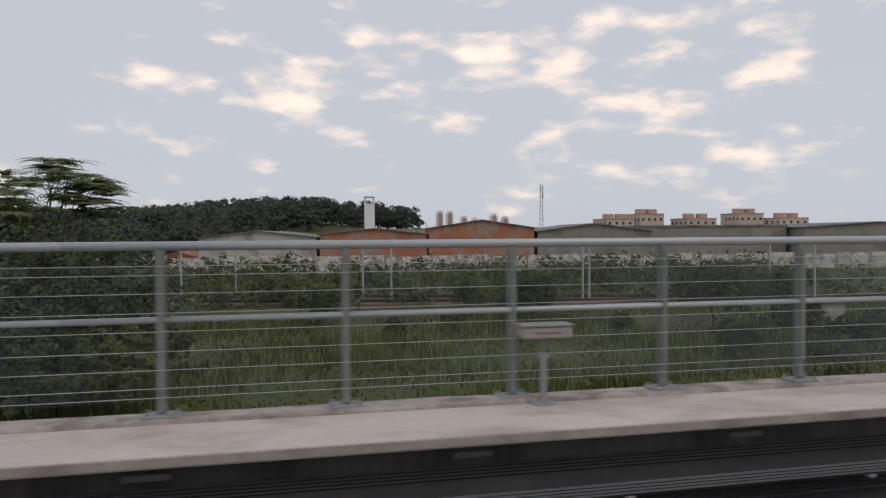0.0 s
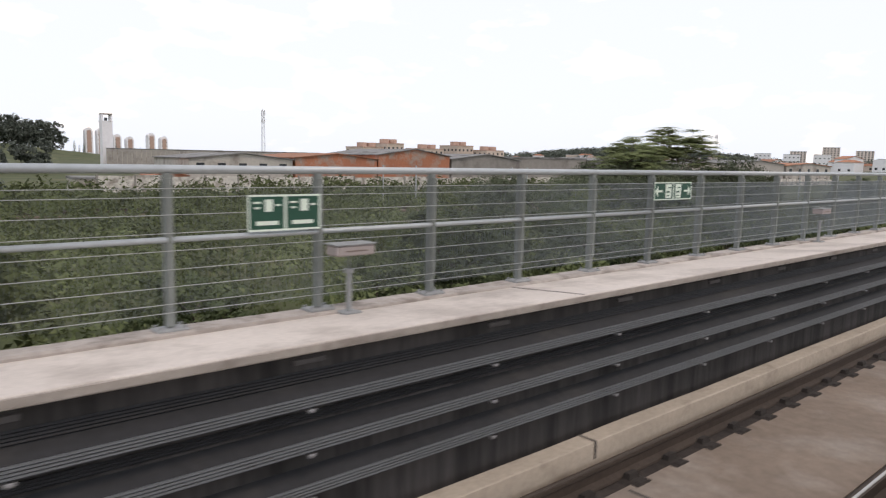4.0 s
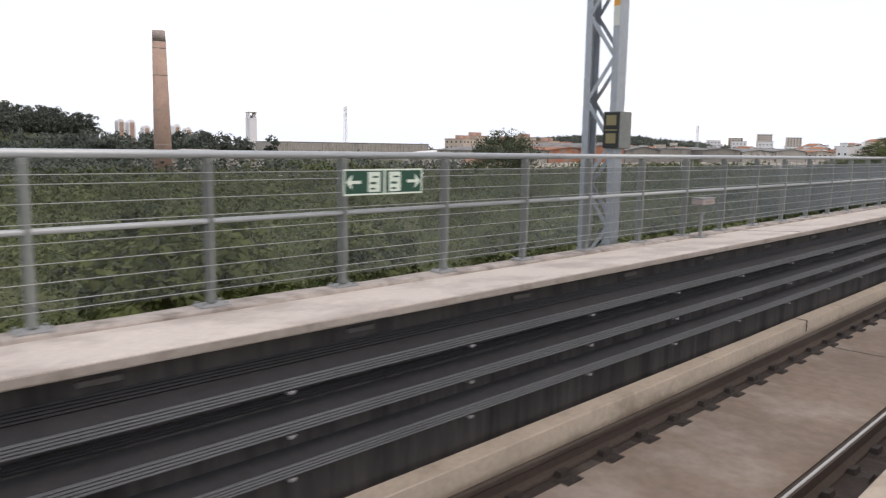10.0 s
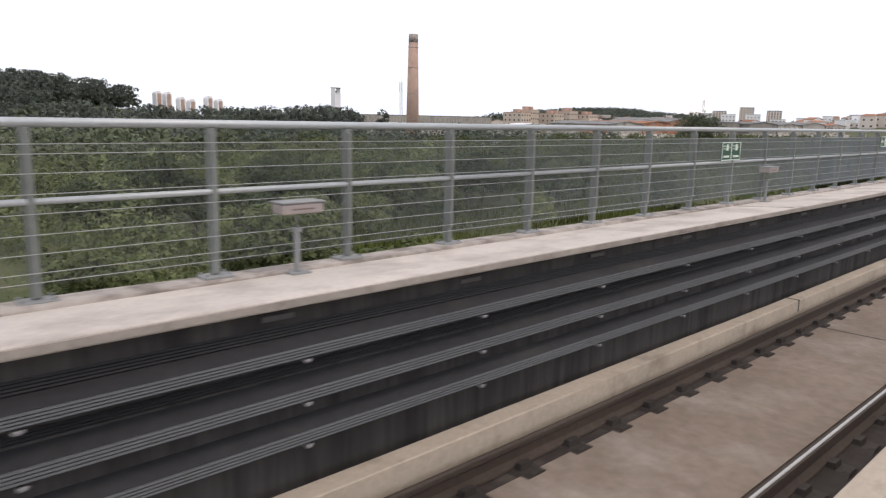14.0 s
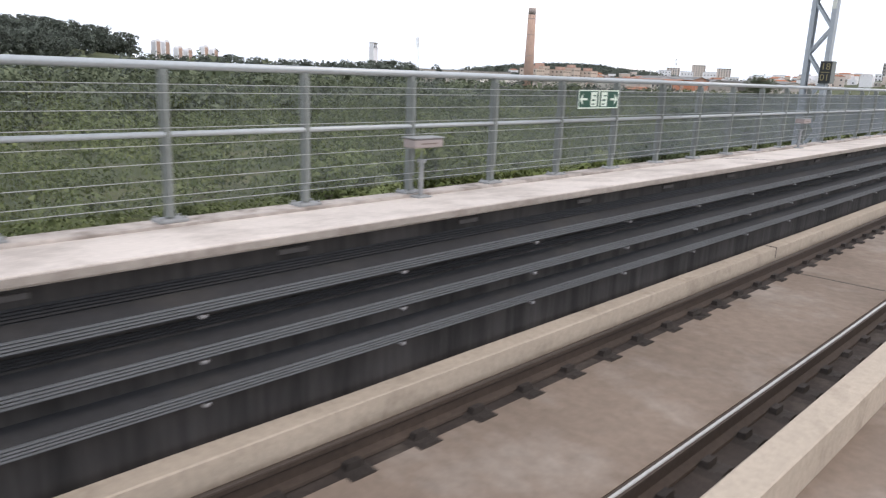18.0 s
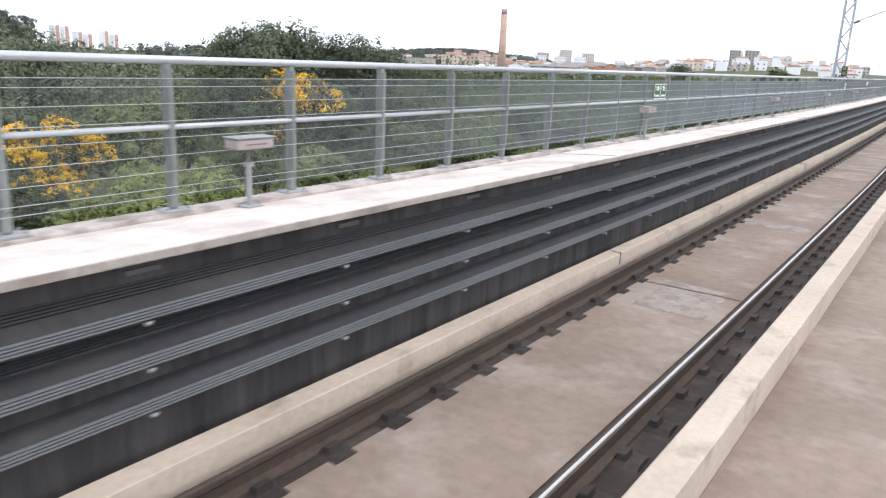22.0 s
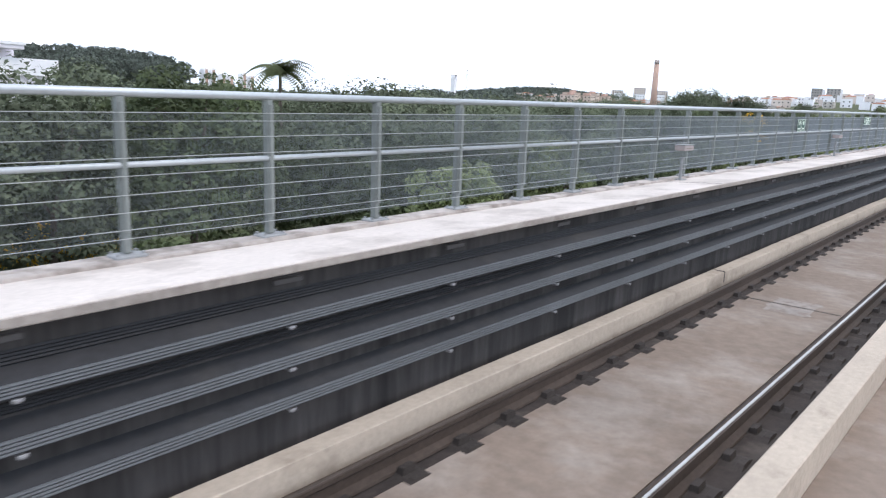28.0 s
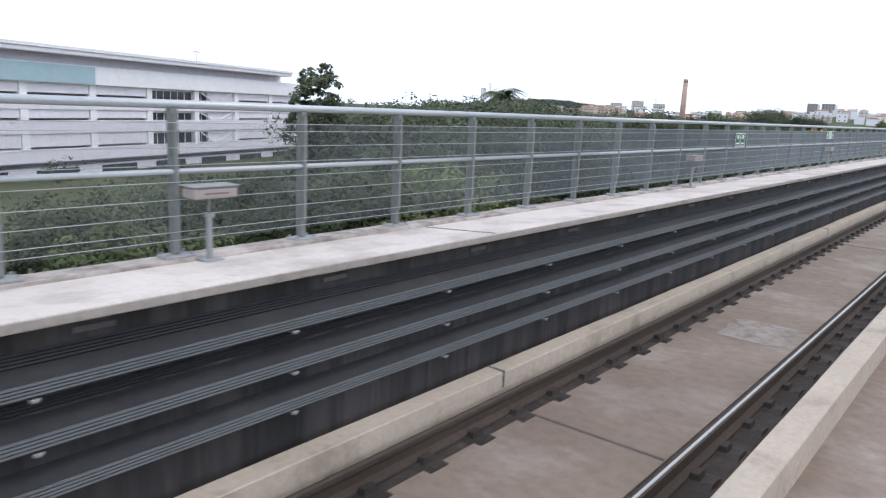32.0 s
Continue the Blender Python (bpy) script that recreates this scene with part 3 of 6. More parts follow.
def railing():
    r = empty("railing", at(0, 4.86), "grey steel railing with stretched wires and upright bars", "railing", "railing bays along the walkway")
    a = BAY / 2
    part("top_rail", tube(bmesh.new(), (-a, 0, -0.06), (a, 0, -0.06), 0.030, sides=12), M_GALV, r, "round galvanised top rail", smooth=True)
    part("middle_rail", tube(bmesh.new(), (-a, -0.02, -0.537), (a, -0.02, -0.537), 0.021, sides=10), M_GALV, r, "round galvanised middle rail", smooth=True)
    w0 = part("wire", tube(bmesh.new(), (-a, -0.05, 0), (a, -0.05, 0), 0.0028, sides=5), M_WIRE, r)
    w0.location.z = -0.188
    for z in (-0.247, -0.365, -0.49, -0.61, -0.738, -0.857, -0.975, -1.035):
        share("wire", w0, Matrix.Translation((0, 0, z)), r)
    pb = bmesh.new()
    box(pb, -0.028, 0.028, -0.03, 0.035, -1.14, -0.085, 0.005)
    box(pb, -0.018, 0.018, -0.05, -0.03, -1.0, -0.12, 0.003)
    p0 = part("post", pb, M_POST, r)
    bb = bmesh.new()
    box(bb, -0.115, 0.115, -0.085, 0.07, -1.173, -1.145, 0.008)
    for x in (-0.09, 0.09):
        for y in (-0.06, 0.045):
            tube(bb, (x, y, -1.15), (x, y, -1.128), 0.013, sides=6)
    b0 = part("base_plate", bb, M_BASE, r)
    for i in range(POSTS):
        x = -a + GAP * (i + 0.5)
        if i == 0:
            p0.location.x = b0.location.x = x
        else:
            share("post", p0, Matrix.Translation((x, 0, 0)), r)
            share("base_plate", b0, Matrix.Translation((x, 0, 0)), r)
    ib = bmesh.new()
    # bars doubled and thinned to merge into one smooth veil
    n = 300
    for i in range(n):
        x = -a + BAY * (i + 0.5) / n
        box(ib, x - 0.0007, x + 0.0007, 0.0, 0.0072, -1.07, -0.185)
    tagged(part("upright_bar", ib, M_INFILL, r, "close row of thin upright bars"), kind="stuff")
    return r


bay0 = railing()
PHASE = 1.11
bay_us = [PHASE + BAY * k for k in range(12, -56, -1)]
bay0.matrix_basis = at(bay_us[0], 4.86)
for u in bay_us[1:]:
    copy_thing(bay0, at(u, 4.86))


# ---- walkway lamps ----
def walkway_lamp():
    r = empty("walkway_lamp", at(0, 4.66), "low walkway lamp with a pinkish box head on a short post", "lamp", "lamps along the walkway")
    hb = boxes((-0.18, 0.18, -0.085, 0.085, -0.715, -0.632), bevel=0.012)
    part("head", hb, M_LAMP, r)
    part("slot", boxes((-0.10, 0.10, -0.089, -0.083, -0.682, -0.671)), M_LAMPDARK, r, "dark slot in the front")
    part("lid", boxes((-0.19, 0.19, -0.095, 0.095, -0.632, -0.620), bevel=0.004), M_BASE, r)
    part("post", tube(bmesh.new(), (0.0, 0.02, -1.18), (0.0, 0.02, -0.86), 0.024, sides=10), M_BASE, r)
    part("neck", tube(bmesh.new(), (0.0, 0.02, -0.84), (0.0, 0.02, -0.715), 0.009, sides=8), M_POST, r)
    part("collar", tube(bmesh.new(), (0.0, 0.02, -0.86), (0.0, 0.02, -0.83), 0.042, sides=10), M_BASE, r)
    part("foot", boxes((-0.08, 0.08, -0.06, 0.09, -1.197, -1.17), bevel=0.004), M_BASE, r)
    return r


lamp0 = walkway_lamp()
LAMPS = [28.5, 18.5, 9.0, -0.5, -9.5, -18.8, -28.7, -38.2, -48.1, -57.5, -67, -76.5, -85, -94.3, -103.8, -113.4, -122.6, -131.9, -142, -152.5, -162, -171.6, -181.2, -190, -198.6, -209, -219, -227.7, -236.4, -246, -255.5, -265, -274.6, -284.2, -293.5, -303.5, -314.1, -324.3, -333.4, -342.4, -351.8, -361.9, -370.6, -380, -389.2, -399.4, -408.3, -417.7, -426.5, -436.5, -446.5, -456.8, -465.9, -474.7, -484, -494.4, -504]
lamp0.matrix_basis = at(LAMPS[0], 4.66)
for u in LAMPS[1:]:
    copy_thing(lamp0, at(u, 4.66))


# ---- signs on the railing ----
def letters(name, body, size, m, material, parent, align="CENTER"):
    cu = bpy.data.curves.new(name, "FONT")
    cu.body, cu.size, cu.align_x, cu.align_y, cu.extrude = body, size, align, "CENTER", 0.0015
    tmp = bpy.data.objects.new(name, cu)
    scene.collection.objects.link(tmp)
    me = bpy.data.meshes.new_from_object(tmp.evaluated_get(bpy.context.evaluated_depsgraph_get()))
    bpy.data.objects.remove(tmp)
    me.materials.append(material)
    ob = new(name, me)
    ob.matrix_basis, ob.parent = m, parent
    return ob


def arrow(bm, x, z, d, s):
    """A flat arrow pointing along d in x."""
    pts = [(0.0, 0.0), (0.42, 0.40), (0.36, 0.085), (1.0, 0.085), (1.0, -0.085), (0.36, -0.085), (0.42, -0.40)]
    lo = [bm.verts.new((x - d * s * (0.5 - px), -0.009, z + s * pz)) for px, pz in pts]
    hi = [bm.verts.new((x - d * s * (0.5 - px), -0.003, z + s * pz)) for px, pz in pts]
    for i in range(7):
        j = (i + 1) % 7
        bm.faces.new((lo[i], lo[j], hi[j], hi[i]))
    bmesh.ops.triangle_fill(bm, edges=[e for e in bm.edges if e.verts[0] in lo and e.verts[1] in lo], use_beauty=True)


def sign_board(name, label, w, h):
    r = empty(name, at(0, 4.80), label, "sign", "escape signs on the railing")
    part("board", boxes((-w / 2, w / 2, -0.003, 0.004, -h / 2, h / 2)), M_GREEN, r)
    b = 0.014
    part("border", boxes((-w / 2, w / 2, -0.007, -0.0035, h / 2 - b, h / 2), (-w / 2, w / 2, -0.007, -0.0035, -h / 2, -h / 2 + b),
                         (-w / 2, -w / 2 + b, -0.007, -0.0035, -h / 2 + b, h / 2 - b), (w / 2 - b, w / 2, -0.007, -0.0035, -h / 2 + b, h / 2 - b),
                         (-b * 0.7, b * 0.7, -0.007, -0.0035, -h / 2 + b, h / 2 - b)), M_CREAM, r, "pale border")
    part("clamp", boxes((-w / 2 + 0.05, -w / 2 + 0.09, 0.004, 0.05, -h / 2, h / 2), bevel=0.004), M_POST, r)
    part("clamp", boxes((w / 2 - 0.09, w / 2 - 0.05, 0.004, 0.05, -h / 2, h / 2), bevel=0.004), M_POST, r)
    return r


def arrow_sign():
    r = sign_board("arrow_sign", "green escape sign with pale arrows pointing both ways", 0.88, 0.22)
    for d in (-1, 1):
        bm = bmesh.new()
        arrow(bm, d * 0.335, 0.0, -d, 0.155)
        part("arrow", bm, M_CREAM, r, "pale arrow")
        bm = bmesh.new()
        box(bm, d * 0.115 - 0.065, d * 0.115 + 0.065, -0.0085, -0.0032, -0.085, 0.085)
        part("doorway_symbol", bm, M_CREAM, r, "pale doorway symbol")
        part("symbol_bar", boxes((d * 0.115 - 0.045, d * 0.115 + 0.02, -0.011, -0.0087, -0.02, 0.0), (d * 0.115 - 0.02, d * 0.115 + 0.045, -0.011, -0.0087, 0.035, 0.05),
                                 (d * 0.115 - 0.04, d * 0.115 + 0.01, -0.011, -0.0087, -0.065, -0.05)), M_GREEN, r, "green symbol strokes")
    return r


def distance_sign(texts=None):
    r = sign_board("distance_sign", "green escape sign with two distance panels" + (" reading 75m and 670m" if texts else ""), 0.61, 0.27)
    for d in (-1, 1):
        part("doorway_symbol", boxes((d * 0.15 - 0.02, d * 0.15 + 0.045, -0.0085, -0.0032, 0.01, 0.100)), M_CREAM, r, "pale doorway symbol")
        part("symbol_bar", boxes((d * 0.15 - 0.11, d * 0.15 - 0.05, -0.0085, -0.0032, 0.07, 0.085), (d * 0.15 - 0.10, d * 0.15 - 0.06, -0.0085, -0.0032, 0.03, 0.045),
                                 (d * 0.15 + 0.07, d * 0.15 + 0.11, -0.0085, -0.0032, 0.05, 0.065)), M_CREAM, r, "pale strokes")
        if texts:
            letters("lettering", texts[0 if d < 0 else 1], 0.095, Matrix.Translation((d * 0.15, -0.0062, -0.075)) @ Matrix.Rotation(radians(90), 4, "X"), M_CREAM, r)
        else:
            part("text_bar", boxes((d * 0.15 - 0.09, d * 0.15 + 0.09, -0.0085, -0.0032, -0.090, -0.060)), M_CREAM, r, "pale bar of lettering")
    return r


ARROWS = [45, 18, -8.3, -35.6, -62, -88, -114.2, -139.3, -167.7, -193.9, -221, -246.7, -273.5, -300.4, -327.2, -379.2, -406.2, -432.4, -457.4, -483.5]
DISTANCES = [12, -40.9, -67.5, -96, -122, -148.4, -176, -202, -228.8, -255, -282, -309, -336.5, -361, -387.6, -413.6, -439.5, -464.8, -491.6]
s0 = arrow_sign()
s0.matrix_basis = at(ARROWS[0], 4.80, -0.285)
for u in ARROWS[1:]:
    copy_thing(s0, at(u, 4.80, -0.285))
d0 = distance_sign()
d0.matrix_basis = at(DISTANCES[0], 4.80, -0.375)
for u in DISTANCES[1:]:
    copy_thing(d0, at(u, 4.80, -0.375))
d1 = distance_sign(("75m", "670m"))
d1.matrix_basis = at(-15.4, 4.80, -0.375)


# ---- overhead line masts outside the railing ----
def mast(u, numbers=None, disc=False, feeder=False, stay=0):
    """Two channel legs set across the line, laced in zigzag, with a number box on the near leg and brackets over the track."""
    r = empty("line_mast", at(u, 5.55), "tall grey lattice mast of the overhead line beside the walkway", "mast", "overhead line masts")
    top = 4.7
    for y in (-0.21, 0.21):
        inner = -0.045 if y > 0 else 0.045
        bm = boxes((-0.10, 0.10, y - inner - 0.006, y - inner + 0.006, -6.2, top), (-0.10, -0.088, y - 0.045, y + 0.045, -6.2, top), (0.088, 0.10, y - 0.045, y + 0.045, -6.2, top))
        part("leg", bm, M_MAST, r)
    part("cap", boxes((-0.11, 0.11, -0.27, 0.27, top, top + 0.03), bevel=0.006), M_MAST, r)
    for face in (-0.094, 0.094):
        z, d = -2.1, 1
        while z < top - 0.5:
            bm = bmesh.new()
            dy, dz = 0.36 * d, 0.5
            k = math.hypot(dy, dz)
            bmesh.ops.create_cube(bm, size=1.0, matrix=Matrix.Translation((face, 0, z + dz / 2)) @ Matrix.Rotation(-math.atan2(dy, dz), 4, "X") @ Matrix.Diagonal((0.012, 0.05, k, 1)))
            part("brace", bm, M_MAST, r)
            z, d = z + 0.56, -d
    part("number_box", boxes((-0.16, 0.12, -0.37, -0.12, 0.04, 0.52), bevel=0.008), M_POST, r, "grey number box")
    part("number_plate", boxes((-0.172, -0.161, -0.365, -0.125, 0.05, 0.51), bevel=0.002), M_BLACK, r, "black number plate")
    turn = Matrix.Rotation(radians(-90), 4, "Z") @ Matrix.Rotation(radians(90), 4, "X")
    if numbers:
        for k, t in enumerate(numbers):
            letters("lettering", t, 0.2, Matrix.Translation((-0.176, -0.245, 0.395 - 0.235 * k)) @ turn, M_YELLOWTXT, r)
    else:
        for z in (0.34, 0.105):
            part("text_bar", boxes((-0.178, -0.1725, -0.32, -0.17, z, z + 0.13)), M_YELLOWTXT, r, "amber bar of lettering")
    part("plate_line", boxes((-0.178, -0.1725, -0.335, -0.155, 0.272, 0.286)), M_YELLOWTXT, r)
    part("label_plate", boxes((-0.108, -0.101, -0.255, -0.165, 1.62, 1.96)), M_PALE, r, "pale label plate with a red top")
    part("label_stripe", boxes((-0.1115, -0.1085, -0.255, -0.165, 1.87, 1.96)), M_ORANGE, r, "red stripe")
    # cantilever brackets to the wire over the track
    part("bracket", tube(bmesh.new(), (0.0, -0.26, 3.75), (0.0, -2.9, 3.82), 0.035, sides=8), M_MAST, r)
    part("bracket", tube(bmesh.new(), (0.0, -0.26, 2.55), (0.0, -2.9, 3.72), 0.03, sides=8), M_MAST, r)
    for z in (2.55, 3.75):
        part("insulator", tube(bmesh.new(), (0.0, -0.3, z), (0.0, -0.52, z + (0.1 if z < 3 else 0.006)), 0.06, sides=10), M_LAMPDARK, r, "brown ribbed insulator")
    if disc:
        bm = bmesh.new()
        bmesh.ops.create_cube(bm, size=1.0, matrix=Matrix.Translation((-0.13, -0.02, 1.32)) @ Matrix.Rotation(radians(45), 4, "X") @ Matrix.Diagonal((0.012, 0.42, 0.42, 1)))
        part("warning_plate", bm, M_ORANGE, r, "orange diamond plate")
        part("stay", tube(bmesh.new(), (0.0, -0.3, 1.0), (0.0, -0.95, 2.3), 0.03, sides=6), M_MAST, r)
    if feeder:
        part("switch_box", boxes((-0.19, -0.102, -0.17, 0.16, 0.0, 0.86), bevel=0.01), M_POST, r, "grey switch box between the legs")
        for z in (-0.22, 1.32):
            part("cross_bar", boxes((-0.16, -0.102, -0.36, 0.36, z, z + 0.08), bevel=0.006), M_MAST, r)
        part("conduit", tube(bmesh.new(), (-0.15, 0.02, -1.9), (-0.15, 0.02, 0.0), 0.05, sides=8), M_BASE, r)
        part("tie_bar", tube(bmesh.new(), (-0.13, -0.12, 0.86), (-0.13, 0.2, 1.3), 0.03, sides=6), M_MAST, r)
    if stay:
        part("stay_wire", tube(bmesh.new(), (0.12 * stay, 0.0, 4.4), (7.6 * stay, 0.1, -6.2), 0.011, sides=5), M_POST, r)
    return r


for u, numbers, disc, feeder, stay in ((50, None, 0, 0, 0), (7.5, None, 0, 0, 0), (-36.25, None, 0, 0, 1), (-79, None, 0, 0, 0), (-121.25, None, 0, 0, -1), (-163.25, None, 0, 0, 0), (-206, None, 0, 0, 0), (-247, None, 0, 0, 0),
                                       (-290.4, ("18", "01"), 0, 0, 0), (-333.2, None, 0, 0, 0), (-377.05, ("18", "03"), 0, 0, 0), (-420.3, None, 1, 0, 0), (-465.9, None, 0, 1, 1)):
    mast(u, numbers, disc, feeder, stay)


# ---- plants ----
def foliage(rng, lumps, per, leaf, knots=15, squash=0.85):
    """Leaves in small domed tufts that cover rounded lumps (x, y, z, radius)."""
    L = np.asarray(lumps, dtype=float)
    m = len(L)
    k = rng.normal(0, 1, (m, knots, 3))
    k[:, :, 2] = np.abs(k[:, :, 2]) - 0.3
    k /= np.linalg.norm(k, axis=2)[:, :, None]
    rt = rng.uniform(0.26, 0.46, (m, knots, 1))
    pick, rows = rng.integers(0, knots, (m, per)), np.arange(m)[:, None]
    d = rng.normal(0, 0.62, (m, per, 3)) + k[rows, pick] * 0.55 + np.array([0, 0, 0.42])
    d /= np.linalg.norm(d, axis=2)[:, :, None]
    deep = rng.uniform(0, 1, (m, per, 1)) < 0.14
    far = np.where(deep, rng.uniform(0.0, 0.5, (m, per, 1)), rng.uniform(0.8, 1.1, (m, per, 1)))
    c = (L[:, None, :3] + (k[rows, pick] * 0.74 + d * rt[rows, pick] * far) * L[:, None, 3:] * np.array([1, 1, squash])).reshape(-1, 3)
    nrm = (d + rng.normal(0, 0.2, (m, per, 3)) + np.array([0, 0, 0.12])).reshape(-1, 3)
    s = (leaf * rng.uniform(0.6, 1.3, (m, per, 1)) * np.where(deep, 1.7, 1.0)).reshape(-1, 1)
    nrm /= np.linalg.norm(nrm, axis=1)[:, None]
    a = np.cross(nrm, rng.normal(0, 1, nrm.shape))
    a /= np.linalg.norm(a, axis=1)[:, None] + 1e-9
    b = np.cross(nrm, a)
    v = np.stack([c - a * s, c + a * s * 0.7 + b * s * 0.66 - nrm * s * 0.2, c + a * s * 0.7 - b * s * 0.66 - nrm * s * 0.2], 1).reshape(-1, 3)
    return v, np.arange(len(v)).reshape(-1, 3)


def crown_lumps(rng, n, r, h, z):
    """Lumps on the shell of a domed crown of radius r and height h whose base is at z, and a few inside it."""
    out, hh = [], h * 0.56
    cz = z + h - hh
    for i in range(n):
        t = (i + 0.5) / n
        up = 1.0 - 1.62 * t
        w = math.sqrt(max(0.0, 1 - up * up))
        a, q = i * 2.4 + rng.uniform(-0.35, 0.35), rng.uniform(0.5, 0.66)
        k = r * rng.uniform(0.30, 0.46)
        out.append((q * r * w * math.cos(a), q * r * w * math.sin(a), cz + up * (hh - k * 0.85) * rng.uniform(0.86, 1.04), k))
    for i in range(max(1, n // 8)):
        out.append((0, 0, cz + hh * rng.uniform(-0.2, 0.35), r * 0.5))
    return out


def fast_mesh(name, v, f, material, parent=None):
    me = bpy.data.meshes.new(name)
    v, f = np.asarray(v, dtype=np.float32), np.asarray(f, dtype=np.int32)
    me.vertices.add(len(v))
    me.vertices.foreach_set("co", v.ravel())
    me.loops.add(f.size)
    me.loops.foreach_set("vertex_index", f.ravel())
    me.polygons.add(len(f))
    me.polygons.foreach_set("loop_start", np.arange(0, f.size, f.shape[1], dtype=np.int32))
    me.update(calc_edges=True)
    me.materials.append(material)
    ob = new(name, me)
    if parent:
        ob.parent = parent
    return ob


def trunk_mesh(rng, height, r, limbs, reach, parent):
    bm = bmesh.new()
    p, top = Vector((0, 0, -0.3)), height
    steps = 4
    for i in range(steps):
        q = Vector((rng.uniform(-0.12, 0.12) * (i + 1), rng.uniform(-0.12, 0.12) * (i + 1), top * (i + 1) / steps))
        tube(bm, p, q, r * (1 - 0.7 * i / steps), r * (1 - 0.7 * (i + 1) / steps), 7)
        if i >= 1:
            for _ in range(limbs // 3 + 1):
                a = rng.uniform(0, 6.28)
                e = q + Vector((math.cos(a) * reach * rng.uniform(0.5, 0.9), math.sin(a) * reach * rng.uniform(0.5, 0.9), top * rng.uniform(0.12, 0.35)))
                tube(bm, q, e, r * 0.38, r * 0.1, 5)
        p = q
    return part("trunk", bm, M_BARK, parent)


def tree(name, seed, height, radius, lumps, per, leaf, material, label, low=0.12, blossom=None, group="trees beside the viaduct", flowers=0):
    rng = np.random.default_rng(seed)
    r = empty(name, Matrix(), label, "tree", group)
    trunk_mesh(rng, height * 0.66, 0.05 + height * 0.016, 6, radius * 0.6, r)
    ls = crown_lumps(rng, lumps, radius, height * (1 - low), height * low)
    v, f = foliage(rng, ls, per, leaf)
    fast_mesh("crown", v, f, material, r)
    if blossom:
        out = [(x * 1.06, y * 1.06, z + 0.08, k * 1.02) for x, y, z, k in ls if z > height * 0.52]
        v, f = foliage(rng, out, flowers, 0.075, knots=9)
        tagged(fast_mesh("blossom", v, f, blossom, r), "bright blossom clusters")
    return r


def conifer(seed, height, radius, tiers, material, label):
    """A pointed tree of drooping tiers, each a ring of lumps."""
    rng = np.random.default_rng(seed)
    r = empty("conifer", Matrix(), label, "tree")
    part("trunk", tube(bmesh.new(), (0, 0, -0.3), (0, 0, height * 0.95), 0.03 + height * 0.014, 0.03, 8), M_BARK, r)
    ls = []
    for i in range(tiers):
        t = (i + 0.5) / tiers
        w = radius * (1.04 - t ** 3.2) * rng.uniform(0.75, 1.1)
        n = max(3, int(7 * (1.1 - t)))
        for j in range(n):
            a = j * 6.28 / n + i * 1.3
            ls.append((w * 0.62 * math.cos(a), w * 0.62 * math.sin(a), height * (0.14 + 0.82 * t) + rng.uniform(-0.25, 0.25) * w, max(0.16, w * rng.uniform(0.4, 0.65))))
    v, f = foliage(rng, ls, 220, 0.02 + radius * 0.034, squash=0.8)
    fast_mesh("crown", v, f, material, r)
    return r


def umbrella_tree(seed, height, radius):
    """A tall tree with flat pads of feathery fronds on rising limbs."""
    rng = np.random.default_rng(seed)
    r = empty("umbrella_tree", Matrix(), "tall feathery tree with flat tiers of drooping fronds", "tree", "trees beside the viaduct")
    bm = bmesh.new()
    fork = Vector((0.1, 0.0, height * 0.36))
    tube(bm, (0, 0, -0.3), fork, 0.2, 0.15, 8)
    pads = []
    for i in range(9):
        a, reach = i * 2.4 + rng.uniform(-0.2, 0.2), radius * rng.uniform(0.2, 0.55)
        mid = fork + Vector((math.cos(a) * reach, math.sin(a) * reach, height * (rng.uniform(0.16, 0.36) + 0.14 * (1 - reach / radius))))
        tube(bm, fork, mid, 0.10, 0.05, 6)
        for j in range(9):
            b, q = a + rng.uniform(-1.3, 1.3), radius * rng.uniform(0.1, 0.5)
            tip = mid + Vector((math.cos(b) * q, math.sin(b) * q, height * rng.uniform(-0.02, 0.24)))
            tip.z = min(tip.z, height * (0.99 - 0.3 * (Vector((tip.x, tip.y)).length / radius) ** 2))
            tube(bm, mid, tip, 0.035, 0.012, 5)
            pads.append((*tip, rng.uniform(0.75, 1.25)))
    part("trunk", bm, M_BARK, r)
    P = np.array(pads)
    m, n, s = len(P), 20, 8
    ang, ln = rng.uniform(0, 6.28, (m, n, 1)), P[:, 3][:, None, None] * rng.uniform(0.8, 1.6, (m, n, 1))
    t = ((np.arange(s) + 1) / s)[None, None, :]
    cx = P[:, 0][:, None, None] + np.cos(ang) * ln * t
    cy = P[:, 1][:, None, None] + np.sin(ang) * ln * t
    cz = P[:, 2][:, None, None] + 0.20 * t - 0.20 * t ** 2.4 * ln + rng.uniform(-0.1, 0.1, (m, n, 1))
    cc = np.stack([cx, cy, cz], 3).reshape(-1, 3)
    dx = np.stack([np.cos(ang) + 0 * t, np.sin(ang) + 0 * t, 0 * ang * t - 0.25], 3).reshape(-1, 3)
    sx = np.stack([-np.sin(ang) + 0 * t, np.cos(ang) + 0 * t, 0 * ang * t - 0.3], 3).reshape(-1, 3)
    w = np.broadcast_to(0.17 * (1.15 - t * 0.75), (m, n, s)).reshape(-1, 1)
    quads = []
    for side in (-1, 1):
        quads.append(np.stack([cc - dx * 0.05, cc + sx * w * side * [1, 1, side] + dx * 0.02, cc + sx * w * 1.1 * side * [1, 1, side] + dx * 0.11, cc + dx * 0.05], 1).reshape(-1, 3))
    v = np.concatenate(quads)
    fast_mesh("crown", v, np.arange(len(v)).reshape(-1, 4), M_LEAF, r)
    return r


